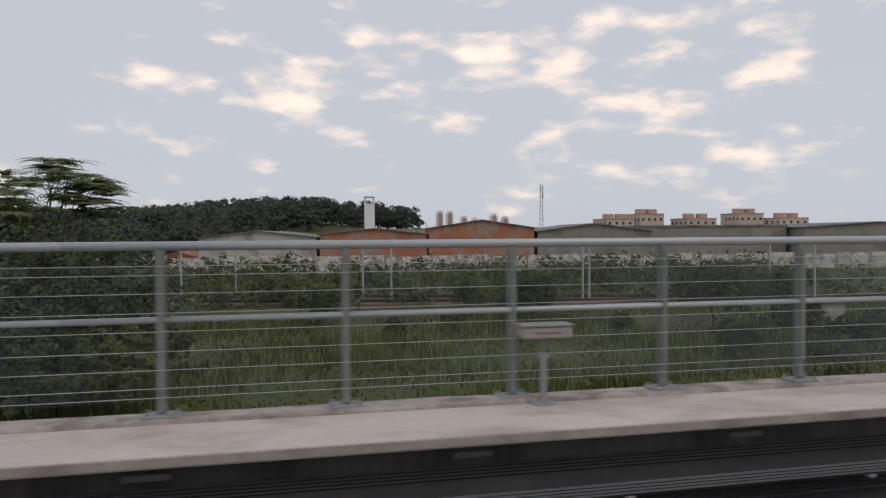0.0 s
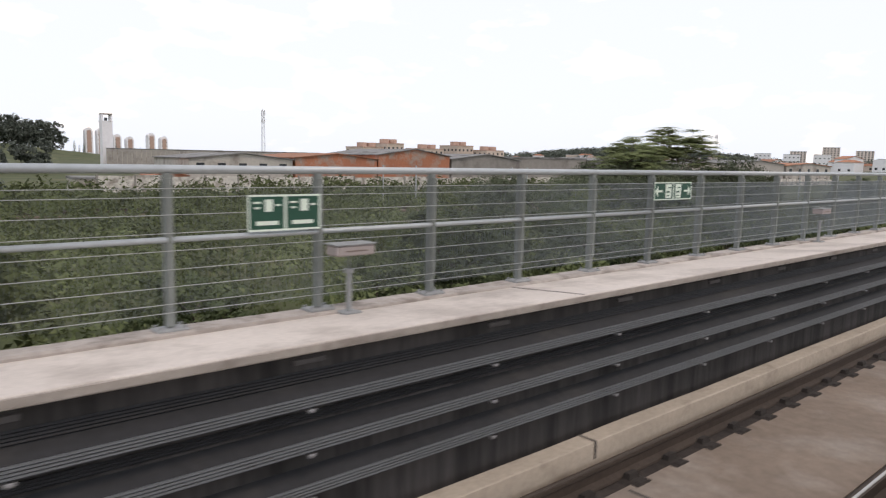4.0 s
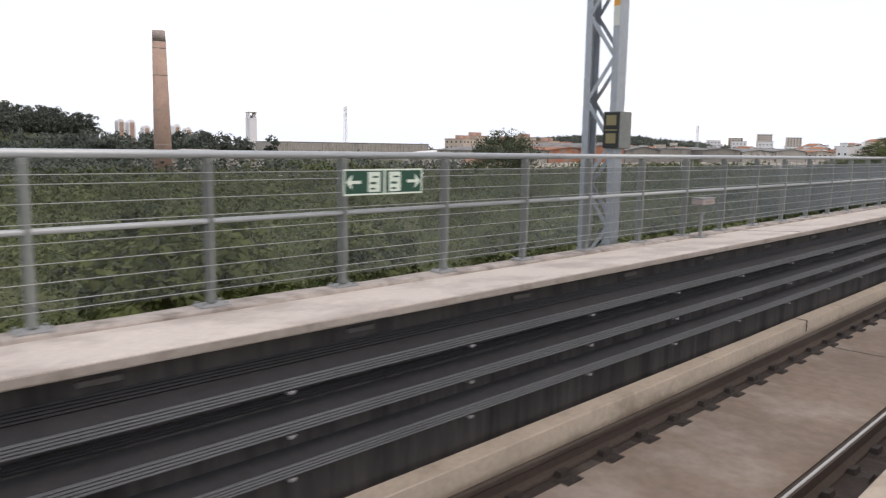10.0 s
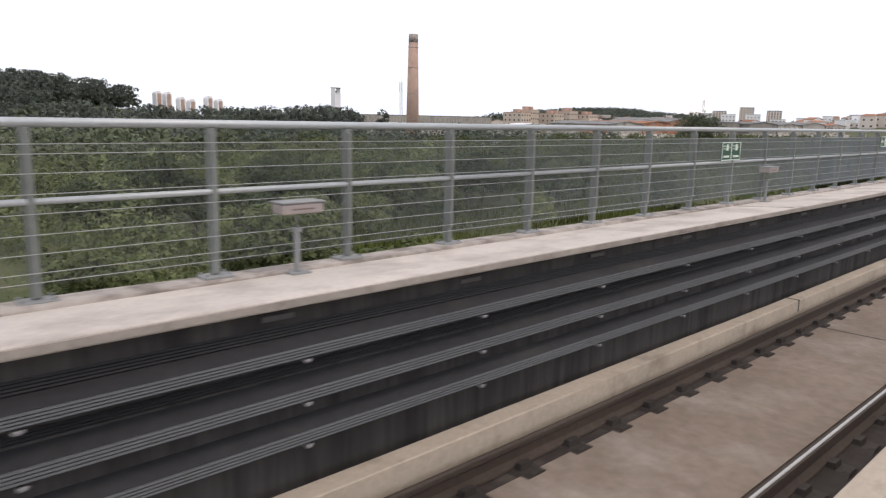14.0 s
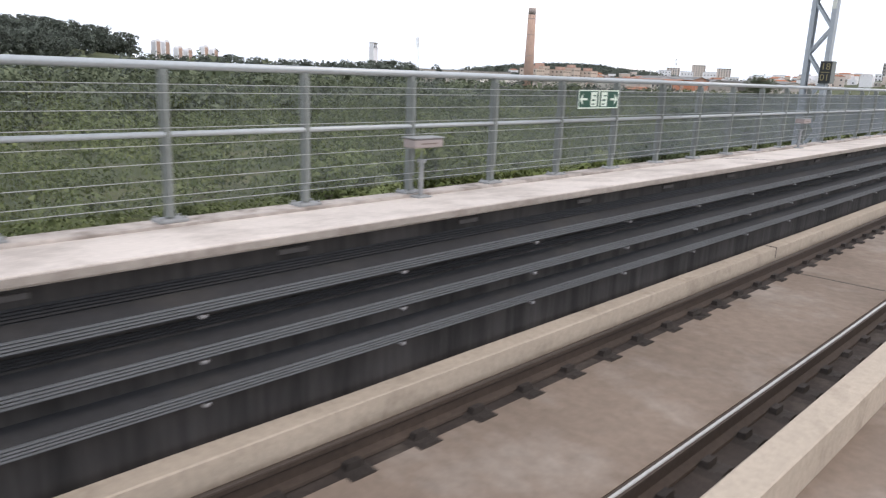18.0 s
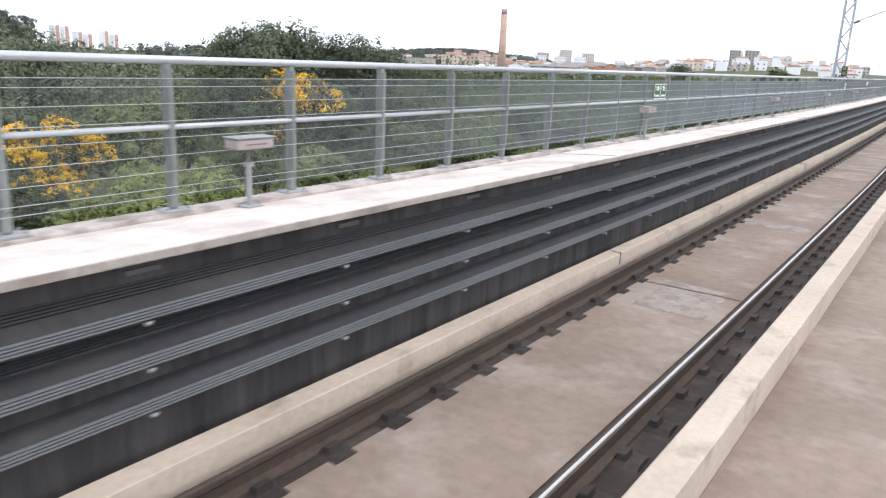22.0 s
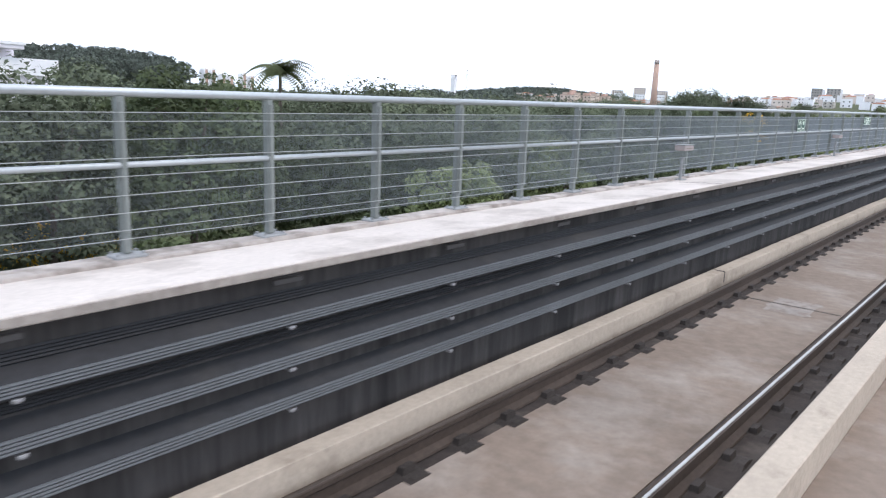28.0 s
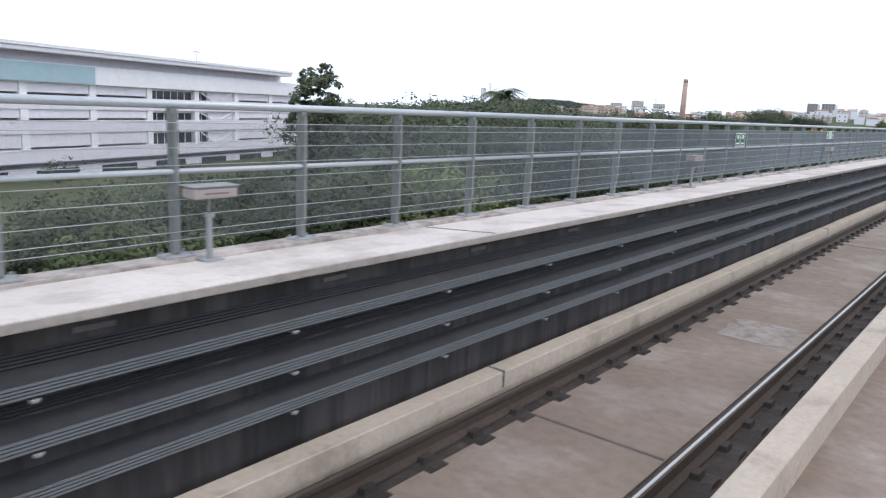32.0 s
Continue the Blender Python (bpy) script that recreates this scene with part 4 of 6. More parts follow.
def palm_tree(seed, height):
    rng = np.random.default_rng(seed)
    r = empty("palm_tree", Matrix(), "slender palm with arching fronds", "tree")
    part("trunk", tube(bmesh.new(), (0, 0, -0.3), (0.1, 0.05, height), 0.16, 0.11, 8), M_BARK, r)
    vs, fs, k = [], [], 0
    for i in range(38):
        a, up, ln = i * 2.4, rng.uniform(0.1, 1.7), rng.uniform(1.7, 2.4)
        for s in range(16):
            t = (s + 1) / 16
            c = Vector((math.cos(a) * ln * t, math.sin(a) * ln * t, height + up * t * 1.4 - 1.9 * t * t))
            for side in (-1, 1):
                w = Vector((-math.sin(a), math.cos(a), -0.5)) * side * 0.42 * (1.15 - t)
                d = Vector((math.cos(a), math.sin(a), -0.3)) * 0.06
                vs += [c - d, c + w - d * 0.2, c + w + d * 0.8, c + d]
                fs.append((k, k + 1, k + 2, k + 3))
                k += 4
    fast_mesh("fronds", [tuple(p) for p in vs], fs, M_LEAF, r)
    return r


def put(ob, x, y, scale=1.0, turn=0.0, z=0.0, tall=1.0):
    return Matrix.Translation((x, y, z)) @ Matrix.Rotation(turn, 4, "Z") @ Matrix.Diagonal((scale, scale, scale * tall, 1))


def again(ob, m):
    """A copy at the pose m, whatever the scale of the first."""
    return copy_thing(ob, m @ Matrix.Diagonal((1 / ob.scale.x, 1 / ob.scale.y, 1 / ob.scale.z, 1)))


SHRUBS = [
    tree("broadleaf_tree", 11, 4.6, 2.5, 13, 450, 0.088, M_LEAF, "bushy broadleaf tree with mid-green foliage"),
    tree("broadleaf_tree", 12, 4.4, 2.6, 12, 470, 0.09, M_LEAF_DARK, "bushy broadleaf tree with dark green foliage"),
    tree("broadleaf_tree", 13, 4.6, 2.4, 14, 430, 0.085, M_LEAF_PALE, "bushy broadleaf tree with pale yellowish foliage"),
    tree("broadleaf_tree", 14, 4.5, 2.9, 15, 440, 0.088, M_LEAF, "wide broadleaf tree with mid-green foliage"),
    tree("broadleaf_tree", 15, 4.5, 2.5, 12, 470, 0.09, M_LEAF_DARK, "dense broadleaf tree with dark green foliage"),
]
SHRUBS += [
    tree("broadleaf_tree", 16, 8.0, 3.5, 28, 400, 0.095, M_LEAF_DARK, "tall broadleaf tree with dense dark green foliage"),
    tree("broadleaf_tree", 17, 8.0, 3.3, 26, 400, 0.095, M_LEAF_GREY_HAZE, "tall broadleaf tree with dull grey-green foliage"),
]
used = [False] * len(SHRUBS)
prng = random.Random(5)


def plant(kind, x, y, scale, turn=None, tall=1.0, z=None):
    turn = prng.uniform(0, 6.28) if turn is None else turn
    if kind < 5 and scale > 1.25:
        kind, scale = 5 + kind % 2, scale * 4.5 / 8.0
    m = put(None, x, y, scale, turn, height(x, y) if z is None else z, tall)
    if not used[kind]:
        used[kind] = True
        SHRUBS[kind].matrix_basis = m
        return SHRUBS[kind]
    return again(SHRUBS[kind], m)


# places kept clear for the blossoming trees
CLEAR = ((-356.2, 6.5, 6.5), (-336.2, 13.2, 6.0), (-341.5, 8.5, 4.0))


def by_canopy(x, y):
    """True in the open strip of garden before the blue canopy."""
    k = max(0.0, min(1.0, ((x + 331) * 12.5 + (y + 6) * 14.5) / (12.5 ** 2 + 14.5 ** 2)))
    return math.hypot(x + 331 - 12.5 * k, y + 6 - 14.5 * k) < 3.8


LAWN = (-400.0, -381.5)  # stretch of x kept open before the garden house


def grove(u_from, u_to, y_from, y_to, step, top, mix):
    """Trees in uneven rows beside the line; top: height of the crowns above ground."""
    y = y_from
    while y <= y_to:
        u = u_from
        while u > u_to:
            p = on(u + prng.uniform(-0.9, 0.9), y + prng.uniform(-0.9, 0.9))
            k = prng.choice(mix)
            if LAWN[0] < p.x < LAWN[1] or by_canopy(p.x, p.y):
                u -= step
                continue
            if top > 2.5 and any(math.hypot(p.x - a, p.y - b) < q for a, b, q in CLEAR):
                u -= step
                continue
            s = (top * prng.uniform(0.62, 1.2) - height(p.x, p.y)) / 4.15
            plant(k, p.x, p.y, s)
            u -= step * prng.uniform(0.85, 1.2)
        y += step * 0.95


# rows nearest the railing, where single trees are told apart
grove(-46, -185, 12.0, 21.0, 5.6, 3.9, (0, 0, 1, 2, 3))
grove(-186, -228, 33.0, 42.0, 4.6, 3.6, (0, 1, 3, 4))
for x, y, s, k in ((-206.0, 2.0, 0.5, 2), (-213.5, 6.5, 0.65, 0), (-222.0, 1.0, 0.7, 0), (-200.0, 8.0, 0.5, 2), (-190.0, 4.0, 0.7, 3), (-219.0, -4.0, 0.4, 2), (-196.0, -1.0, 0.35, 0), (-227.0, -6.0, 0.6, 3), (-211.0, 4.4, 0.58, 0), (-216.6, 4.2, 0.58, 3), (-214.6, 9.2, 0.85, 1), (-217.8, 8.6, 0.9, 0), (-212.2, 12.2, 0.85, 4), (-208.8, 12.5, 0.6, 1), (-203.5, 14.0, 0.75, 4), (-199.0, 13.5, 0.7, 1), (-206.5, 16.5, 0.85, 1)):
    plant(k, x, y, s)
grove(-229, -322, 12.0, 21.0, 5.6, 3.8, (0, 0, 2, 3, 4))
grove(-336, -396, 15.0, 26.0, 4.0, 2.8, (1, 0, 3, 0, 2))
grove(-322, -376, 30.0, 38.0, 4.6, 4.8, (1, 0, 3, 0, 2))
grove(-408, -440, 17.0, 30.0, 5.4, 4.3, (1, 0, 3, 0))
grove(-440, -478, 13.5, 18.0, 5.2, 4.0, (1, 4, 3, 0, 1))
grove(-440, -473, 22.0, 27.0, 5.4, 6.0, (1, 4, 3, 0))
grove(-475, -486, 22.0, 27.0, 4.4, 2.4, (1, 4, 1))
grove(-478, -512, 12.5, 21.0, 5.0, 2.7, (1, 4, 1, 0))
grove(-29, -46, 12.5, 17.5, 4.2, 3.3, (0, 2, 1, 3))
umb = umbrella_tree(21, 11.2, 5.0)
umb.matrix_basis = put(None, -17.6, 30.4, 0.74, 0.4, 0.0, 1.2)
again(umb, put(None, -21.6, 31.0, 0.64, 2.1, 0.0, 1.24))
again(umb, put(None, -26.1, 27.8, 0.64, 4.0, 0.0, 1.14))
for x, y, s, k in ((-13.6, 22.8, 0.8, 1), (-20.0, 24.0, 1.1, 4), (-12.0, 24.0, 0.8, 2), (-14.0, 25.0, 1.35, 4), (-16.5, 23.5, 1.3, 1), (-12.8, 27.0, 1.3, 1), (-33.0, 25.0, 1.1, 0), (-38.0, 22.0, 1.0, 1),
                   (-18.0, 20.5, 0.85, 0), (-26.0, 20.0, 0.85, 3), (-21.5, 22.5, 1.1, 4), (-24.5, 24.5, 1.2, 1), (-22.5, 18.0, 0.7, 1), (-28.5, 17.5, 0.75, 4), (-33.0, 19.0, 0.8, 1), (-16.5, 17.5, 0.5, 2), (-38.0, 16.5, 0.75, 0), (-42.0, 19.0, 0.85, 3)):
    plant(k, x, y, s)
for x, y, s, k in ((6.0, 48.0, 0.8, 1), (17.0, 45.0, 1.0, 1), (22.0, 47.0, 0.9, 4), (28.0, 40.0, 0.8, 4), (34.0, 36.0, 0.9, 1), (3.0, 53.0, 0.6, 0), (-8.0, 50.0, 0.6, 1), (40.0, 43.0, 1.1, 4)):
    plant(k, x, y, s)
for x, y, s, k in ((-9.1, 53.1, 0.42, 1), (2.2, 53.8, 0.62, 4), (5.4, 52.5, 0.5, 1), (13.3, 33.7, 0.5, 1), (18.2, 36.6, 0.62, 4), (21.5, 35.0, 0.55, 1), (18.6, 33.3, 0.5, 4), (16.0, 30.0, 0.42, 1), (22.0, 29.0, 0.5, 4), (-13.1, 32.9, 0.5, 1),
                   (10.1, 41.4, 0.36, 4), (-3.1, 41.4, 0.34, 0), (0.5, 44.5, 0.42, 1), (25.5, 32.0, 0.6, 1), (29.0, 35.0, 0.62, 4), (27.0, 27.0, 0.5, 0), (4.0, 26.0, 0.2, 2), (7.5, 24.5, 0.24, 0), (-5.0, 29.0, 0.22, 2), (-9.5, 22.0, 0.26, 0), (11.0, 21.0, 0.22, 1)):
    plant(k, x, y, s)
big = tree("spreading_tree", 31, 8.0, 4.6, 28, 430, 0.105, M_LEAF_GREY_HAZE, "tall spreading tree with a domed grey-green crown")
BIGS = ((-15.0, 26.8, 0.5, 5.0), (-20.5, 27.0, 0.0, 0.6), (-25.0, 28.0, 0.5, 2.6), (-30.0, 26.0, -0.4, 1.6), (-479.5, 8.0, -1.7, 0.3), (-485.0, 9.5, -2.3, 2.3), (-495.8, 5.0, -2.5, 3.3), (-501.0, 5.0, -2.6, 4.3), (-490.0, 9.0, -2.7, 5.3), (-24.0, 33.0, 0.0, 1.0), (-28.5, 31.0, -0.7, 2.0), (-20.5, 31.0, 0.3, 3.0), (-34.0, 34.0, -0.9, 4.0), (-328.6, 25.6, 1.9, 0.3), (-325.8, 23.4, 2.6, 1.2), (-323.0, 18.4, 1.7, 2.2), (-326.8, 27.0, 2.3, 4.0), (-98.2, 51.4, 2.4, 0.5), (-410.0, 20.0, 0.9, 1.9), (-417.5, 18.5, 1.3, 3.0), (-404.0, 24.0, 0.5, 4.1), (-396.0, 30.0, 0.2, 0.9),
        (-344.3, 31.0, 1.1, 1.7), (-451.0, 15.0, 1.0, 2.2), (-445.5, 17.5, 0.7, 3.7), (-457.0, 11.5, 0.4, 5.7), (-459.5, 17.0, 1.0, 1.3), (-440.0, 24.0, 1.5, 0.2), (-448.0, 21.0, 1.1, 5.0), (-432.0, 28.0, 1.6, 2.6), (-456.0, 24.0, 1.2, 3.3), (-463.0, 18.0, 0.6, 1.1), (-469.0, 16.0, 0.3, 0.4), (-365.0, 32.0, 0.0, 2.0), (-353.0, 30.0, 0.2, 4.4), (-372.0, 12.0, -0.6, 3.7),
        (-381.0, 62.0, 1.0, 1.0), (-372.0, 66.0, 0.8, 2.4), (-424.0, 34.0, 0.8, 0.4), (-392.0, 64.0, 0.8, 5.1), (-367.0, 18.0, -0.3, 0.7), (-420.5, 6.0, -0.5, 0.1), (-413.0, 10.0, 0.2, 5.5), (-426.5, 9.0, 0.1, 2.9), (-465.0, 22.0, 0.2, 4.9), (-407.0, 8.5, 0.2, 3.4), (-403.0, 14.0, 0.1, 0.6))
for i, (x, y, top, a) in enumerate(BIGS):
    m = put(None, x, y, (ZE + top - height(x, y)) / (7.5 if x > -345 else 8.1), a, height(x, y))
    if i:
        again(big, m)
    else:
        big.matrix_basis = m
yel = tree("flowering_tree", 41, 5.2, 2.9, 24, 170, 0.10, M_LEAF_GREY_HAZE, "bushy tree covered with bright yellow blossom", blossom=M_FLOWER, flowers=420)
yel.matrix_basis = put(None, -336.2, 13.2, 1.22, 0.0, height(-336.2, 13.2), 0.93)
again(yel, put(None, -355.5, 8.8, 0.9, 2.0, height(-355.5, 8.8), 0.95))
again(yel, put(None, -357.0, 6.4, 0.52, 1.0, height(-357.0, 6.4)))
again(yel, put(None, -357.8, 4.4, 0.36, 3.0, height(-357.8, 4.4)))
again(yel, put(None, -341.2, 9.9, 0.42, 4.0))
again(yel, put(None, -444.5, 8.0, 0.75, 1.0, height(-444.5, 8.0)))
tall = tree("slender_tree", 53, 9.0, 1.55, 30, 230, 0.10, M_LEAF_GREY_HAZE, "tall slender dark tree before the pale building", low=0.2, group="")
tall.matrix_basis = put(None, -473.2, 19.1, (ZE + 1.8 - height(-473.2, 19.1)) / 8.6, 0.6, height(-473.2, 19.1))
slim = conifer(52, 14.0, 1.5, 10, M_LEAF_FAR_HAZE, "slim dark cypress on the far hill")
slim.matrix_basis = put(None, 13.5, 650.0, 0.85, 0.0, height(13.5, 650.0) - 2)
for i, x in enumerate((17.0, 20.5, 39.0, 45.0, 51.6, 57.0, 64.0)):
    again(slim, put(None, x, 650.0 + 2 * (i % 3), 0.62 + 0.1 * ((i * 5) % 4), i, height(x, 650.0) - 2))
for x, y, s, k in ((-378.0, 13.0, 1.0, 1), (-376.5, 17.0, 1.25, 0), (-374.0, 14.0, 1.1, 3), (-373.5, 20.0, 1.2, 4), (-491.0, 2.0, 1.05, 1), (-487.0, 2.5, 1.1, 0), (-483.5, 2.0, 1.15, 3), (-497.0, -0.5, 0.9, 1)):
    plant(k, x, y, s)
for x, y, s, k in ((-329.5, 0.5, 0.42, 3), (-331.8, 2.5, 0.55, 2), (-324.6, -3.0, 0.26, 1), (-333.5, -1.5, 0.42, 1), (-320.0, 0.5, 0.3, 4), (-336.0, 4.0, 0.62, 0), (-329.6, 8.0, 0.5, 4)):
    plant(k, x, y, s)
for x, y, s, k, q in ((-325.0, 6.0, 1.7, 2, 1.1), (-326.8, 5.4, 2.2, 0, 1.1), (-323.6, 6.4, 1.0, 2, 1.1), (-328.3, 3.4, 1.5, 3, 1.0), (-325.6, 2.8, 0.5, 0, 1.0), (-327.4, 1.2, 0.6, 2, 1.0)):
    plant(k, x, y, (s - height(x, y)) / (4.15 * q), tall=q)
for x, y, top, k in ((-332.6, 12.0, 3.2, 3), (-329.5, 14.5, 3.6, 1), (-322.0, 13.5, 3.2, 0), (-318.0, 14.0, 2.4, 3), (-314.0, 12.0, 2.2, 2), (-320.5, 16.5, 3.8, 1), (-315.5, 17.0, 3.6, 4), (-334.2, 6.4, 2.4, 1), (-311.5, 8.0, 2.4, 0), (-312.5, 3.5, 1.6, 3), (-323.5, 12.5, 2.4, 4)):
    plant(k, x, y, (top - height(x, y)) / 4.15)
rust = tree("flowering_tree", 43, 4.6, 1.9, 14, 120, 0.085, M_LEAF_GREY_HAZE, "thin tree with sparse rusty orange blossom", blossom=M_PINKF, flowers=420, group="")
rust.matrix_basis = put(None, -325.6, 9.6, (4.0 - height(-325.6, 9.6)) / 4.8, 0.7, height(-325.6, 9.6), 1.0)
for x, y, top, k, q in ((-394.6, 12.4, 3.7, 1, 1.0), (-391.8, 12.6, 3.9, 4, 1.25), (-397.4, 15.2, 4.4, 6, 1.0), (-399.6, 11.0, 3.6, 0, 1.0), (-396.5, 9.5, 2.6, 3, 1.0), (-384.6, 16.2, 4.2, 1, 1.7), (-389.9, 16.0, 3.4, 4, 1.9), (-402.5, 9.0, 3.2, 1, 1.0)):
    plant(k, x, y, (top - height(x, y)) / (4.15 * q) if k < 5 else (top - height(x, y)) / 8.0, tall=q)
palm = palm_tree(61, 7.0)
palm.matrix_basis = put(None, -395.6, 53.8, (ZE + 2.9 - height(-395.6, 53.8)) / 7.4, 0.0, height(-395.6, 53.8))



def thicket(name, label, u_from, u_to, y_from, y_to, step, top, leaf, per, seed, material, lumps=3):
    """A far wood of lumpy crowns, one object."""
    rng = np.random.default_rng(seed)
    ls = []
    for y in np.arange(y_from, y_to, step):
        for u in np.arange(u_to, u_from, step):
            p = on(u + rng.uniform(-step, step) * 0.5, y + rng.uniform(-step, step) * 0.5)
            g, r = height(p.x, p.y), step * rng.uniform(0.36, 0.52)
            if by_canopy(p.x, p.y):
                continue
            t = top * rng.uniform(0.7, 1.12) * (1.0 + 0.42 * noise.noise((p.x * 0.13, p.y * 0.13, 3.1))) - g
            ls.append((p.x, p.y, g + t - r, r))
            for _ in range(lumps - 1):
                a, q = rng.uniform(0, 6.28), step * rng.uniform(0.25, 0.55)
                ls.append((p.x + q * math.cos(a), p.y + q * math.sin(a), g + t * rng.uniform(0.35, 0.88) - r * 0.8, r * rng.uniform(0.75, 1.05)))
    v, f = foliage(rng, ls, per, leaf)
    return tagged(fast_mesh(name, v, f, material), label, "wood", kind="stuff")


def hill_wood(name, label, pts, step, top, leaf, per, seed, material):
    """A wood on a hillside: rows of (x, y, radius)."""
    rng = np.random.default_rng(seed)
    ls = []
    for x, y, rad in pts:
        for _ in range(int((rad / step) ** 2 * 3)):
            a, q = rng.uniform(0, 6.28), rad * math.sqrt(rng.uniform(0, 1))
            px, py = x + q * math.cos(a), y + q * math.sin(a)
            g, t, r = height(px, py), top * rng.uniform(0.65, 1.2), step * rng.uniform(0.35, 0.6)
            ls.append((px, py, g + t - r, r))
            for _ in range(3):
                a, q = rng.uniform(0, 6.28), r * rng.uniform(0.4, 1.0)
                ls.append((px + q * math.cos(a), py + q * math.sin(a), g + t * rng.uniform(0.3, 0.85) - r * 0.7, r * 0.8))
    v, f = foliage(rng, ls, per, leaf)
    return tagged(fast_mesh(name, v, f, material), label, "wood", kind="stuff")


for ua, ub, ya, yb, step, top, leaf, per, seed, m in ((-42, -190, 18, 37, 5.0, 4.0, 0.092, 330, 71, M_LEAF), (-42, -190, 37, 62, 5.2, 4.0, 0.13, 200, 171, M_LEAF), (-228, -316, 18, 37, 5.0, 3.8, 0.092, 330, 72, M_LEAF),
                                                      (-228, -330, 37, 62, 5.2, 3.8, 0.13, 200, 172, M_LEAF), (-190, -228, 42, 62, 4.4, 3.6, 0.12, 190, 79, M_LEAF), (-330, -374, 40, 62, 4.8, 5.5, 0.12, 210, 73, M_LEAF_GREY_HAZE),
                                                      (-405, -445, 30, 60, 4.8, 6.3, 0.11, 240, 77, M_LEAF_GREY_HAZE), (-445, -466, 28, 52, 4.8, 6.2, 0.10, 260, 78, M_LEAF_GREY_HAZE), (-466, -484, 27, 52, 4.2, 1.9, 0.10, 260, 178, M_LEAF_GREY_HAZE), (-478, -512, 21, 34, 4.2, 2.7, 0.09, 280, 80, M_LEAF_GREY_HAZE),
                                                      (-26, -44, 18, 60, 4.6, 3.7, 0.10, 230, 90, M_LEAF)):
    thicket("near_wood", "dense low wood of mixed green trees" if m is M_LEAF else "dense low wood of grey-green trees", ua, ub, ya, yb, step, top, leaf, per, seed, m)
thicket("far_wood", "low scrub and trees running to the town", 60, -330, 62, 100, 5.0, 3.6, 0.26, 60, 74, M_LEAF)
thicket("far_wood", "trees behind the gardens", -200, -396, 68, 130, 6.0, 6.0, 0.32, 60, 75, M_LEAF_GREY_HAZE)
thicket("railside_scrub", "low dark scrub by the old railway", 110, -40, 74, 110, 4.0, 0.95, 0.12, 70, 76, M_LEAF_DARK)
hill_wood("hill_wood", "dark wood covering a low hill", [(-250, 485, 42), (-190, 475, 42), (-152, 485, 34), (-300, 600, 50), (-260, 545, 48), (-200, 535, 48), (-140, 545, 42), (-98, 572, 30), (-240, 590, 45), (-180, 600, 50), (-125, 620, 50), (-75, 640, 42), (-30, 662, 26), (-100, 690, 60), (-25, 690, 24), (-10, 682, 20), (-14, 666, 20)], 7.5, 20, 0.75, 75, 81, M_LEAF_FAR_HAZE)
hill_wood("round_wood", "clump of tall rounded trees by the works", [(-63, 229, 17), (-84, 226, 18)], 5.6, 9.9, 0.40, 120, 183, M_LEAF_FAR_HAZE)
hill_wood("round_wood", "rounded trees in front of the works", [(-100, 224, 24), (-130, 220, 24), (-162, 215, 24), (-186, 212, 18)], 5.6, 8.3, 0.40, 120, 83, M_LEAF_FAR_HAZE)
hill_wood("town_wood", "dark trees among the houses", [(150, 300, 30), (210, 330, 40), (300, 420, 60), (420, 480, 80), (560, 560, 90), (140, 420, 40), (330, 250, 30), (480, 260, 40)], 9, 8, 0.8, 40, 84, M_LEAF_FAR_HAZE)
hill_wood("hill_wood", "wooded hill behind the town", [(480, 640, 60), (560, 600, 70), (640, 570, 70), (720, 540, 70), (600, 520, 50), (680, 640, 60)], 12, 8, 1.0, 40, 85, M_LEAF_FAR_HAZE)
thicket("far_wood", "trees between the scrub and the works", -50, -330, 100, 170, 8.0, 5.0, 0.36, 60, 86, M_LEAF_FAR_HAZE)
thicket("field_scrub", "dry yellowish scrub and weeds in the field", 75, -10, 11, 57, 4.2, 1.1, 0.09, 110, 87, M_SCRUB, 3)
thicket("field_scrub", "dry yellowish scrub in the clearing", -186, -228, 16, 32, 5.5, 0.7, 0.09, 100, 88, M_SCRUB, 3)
thicket("far_wood", "trees running up to the hill", -170, -400, 130, 240, 10.0, 6.5, 0.42, 60, 89, M_LEAF_FAR_HAZE)
# dark low foliage filling gaps, standing in for shade on the wood floor
for ua, ub, seed in ((-27, -186, 101), (-229, -400, 102), (-406, -514, 103)):
    thicket("undergrowth", "dark undergrowth standing in for the shade below the trees", ua, ub, 8.5, 22, 2.8, 1.5, 0.085, 170, seed, M_LEAF_DARK, 2)



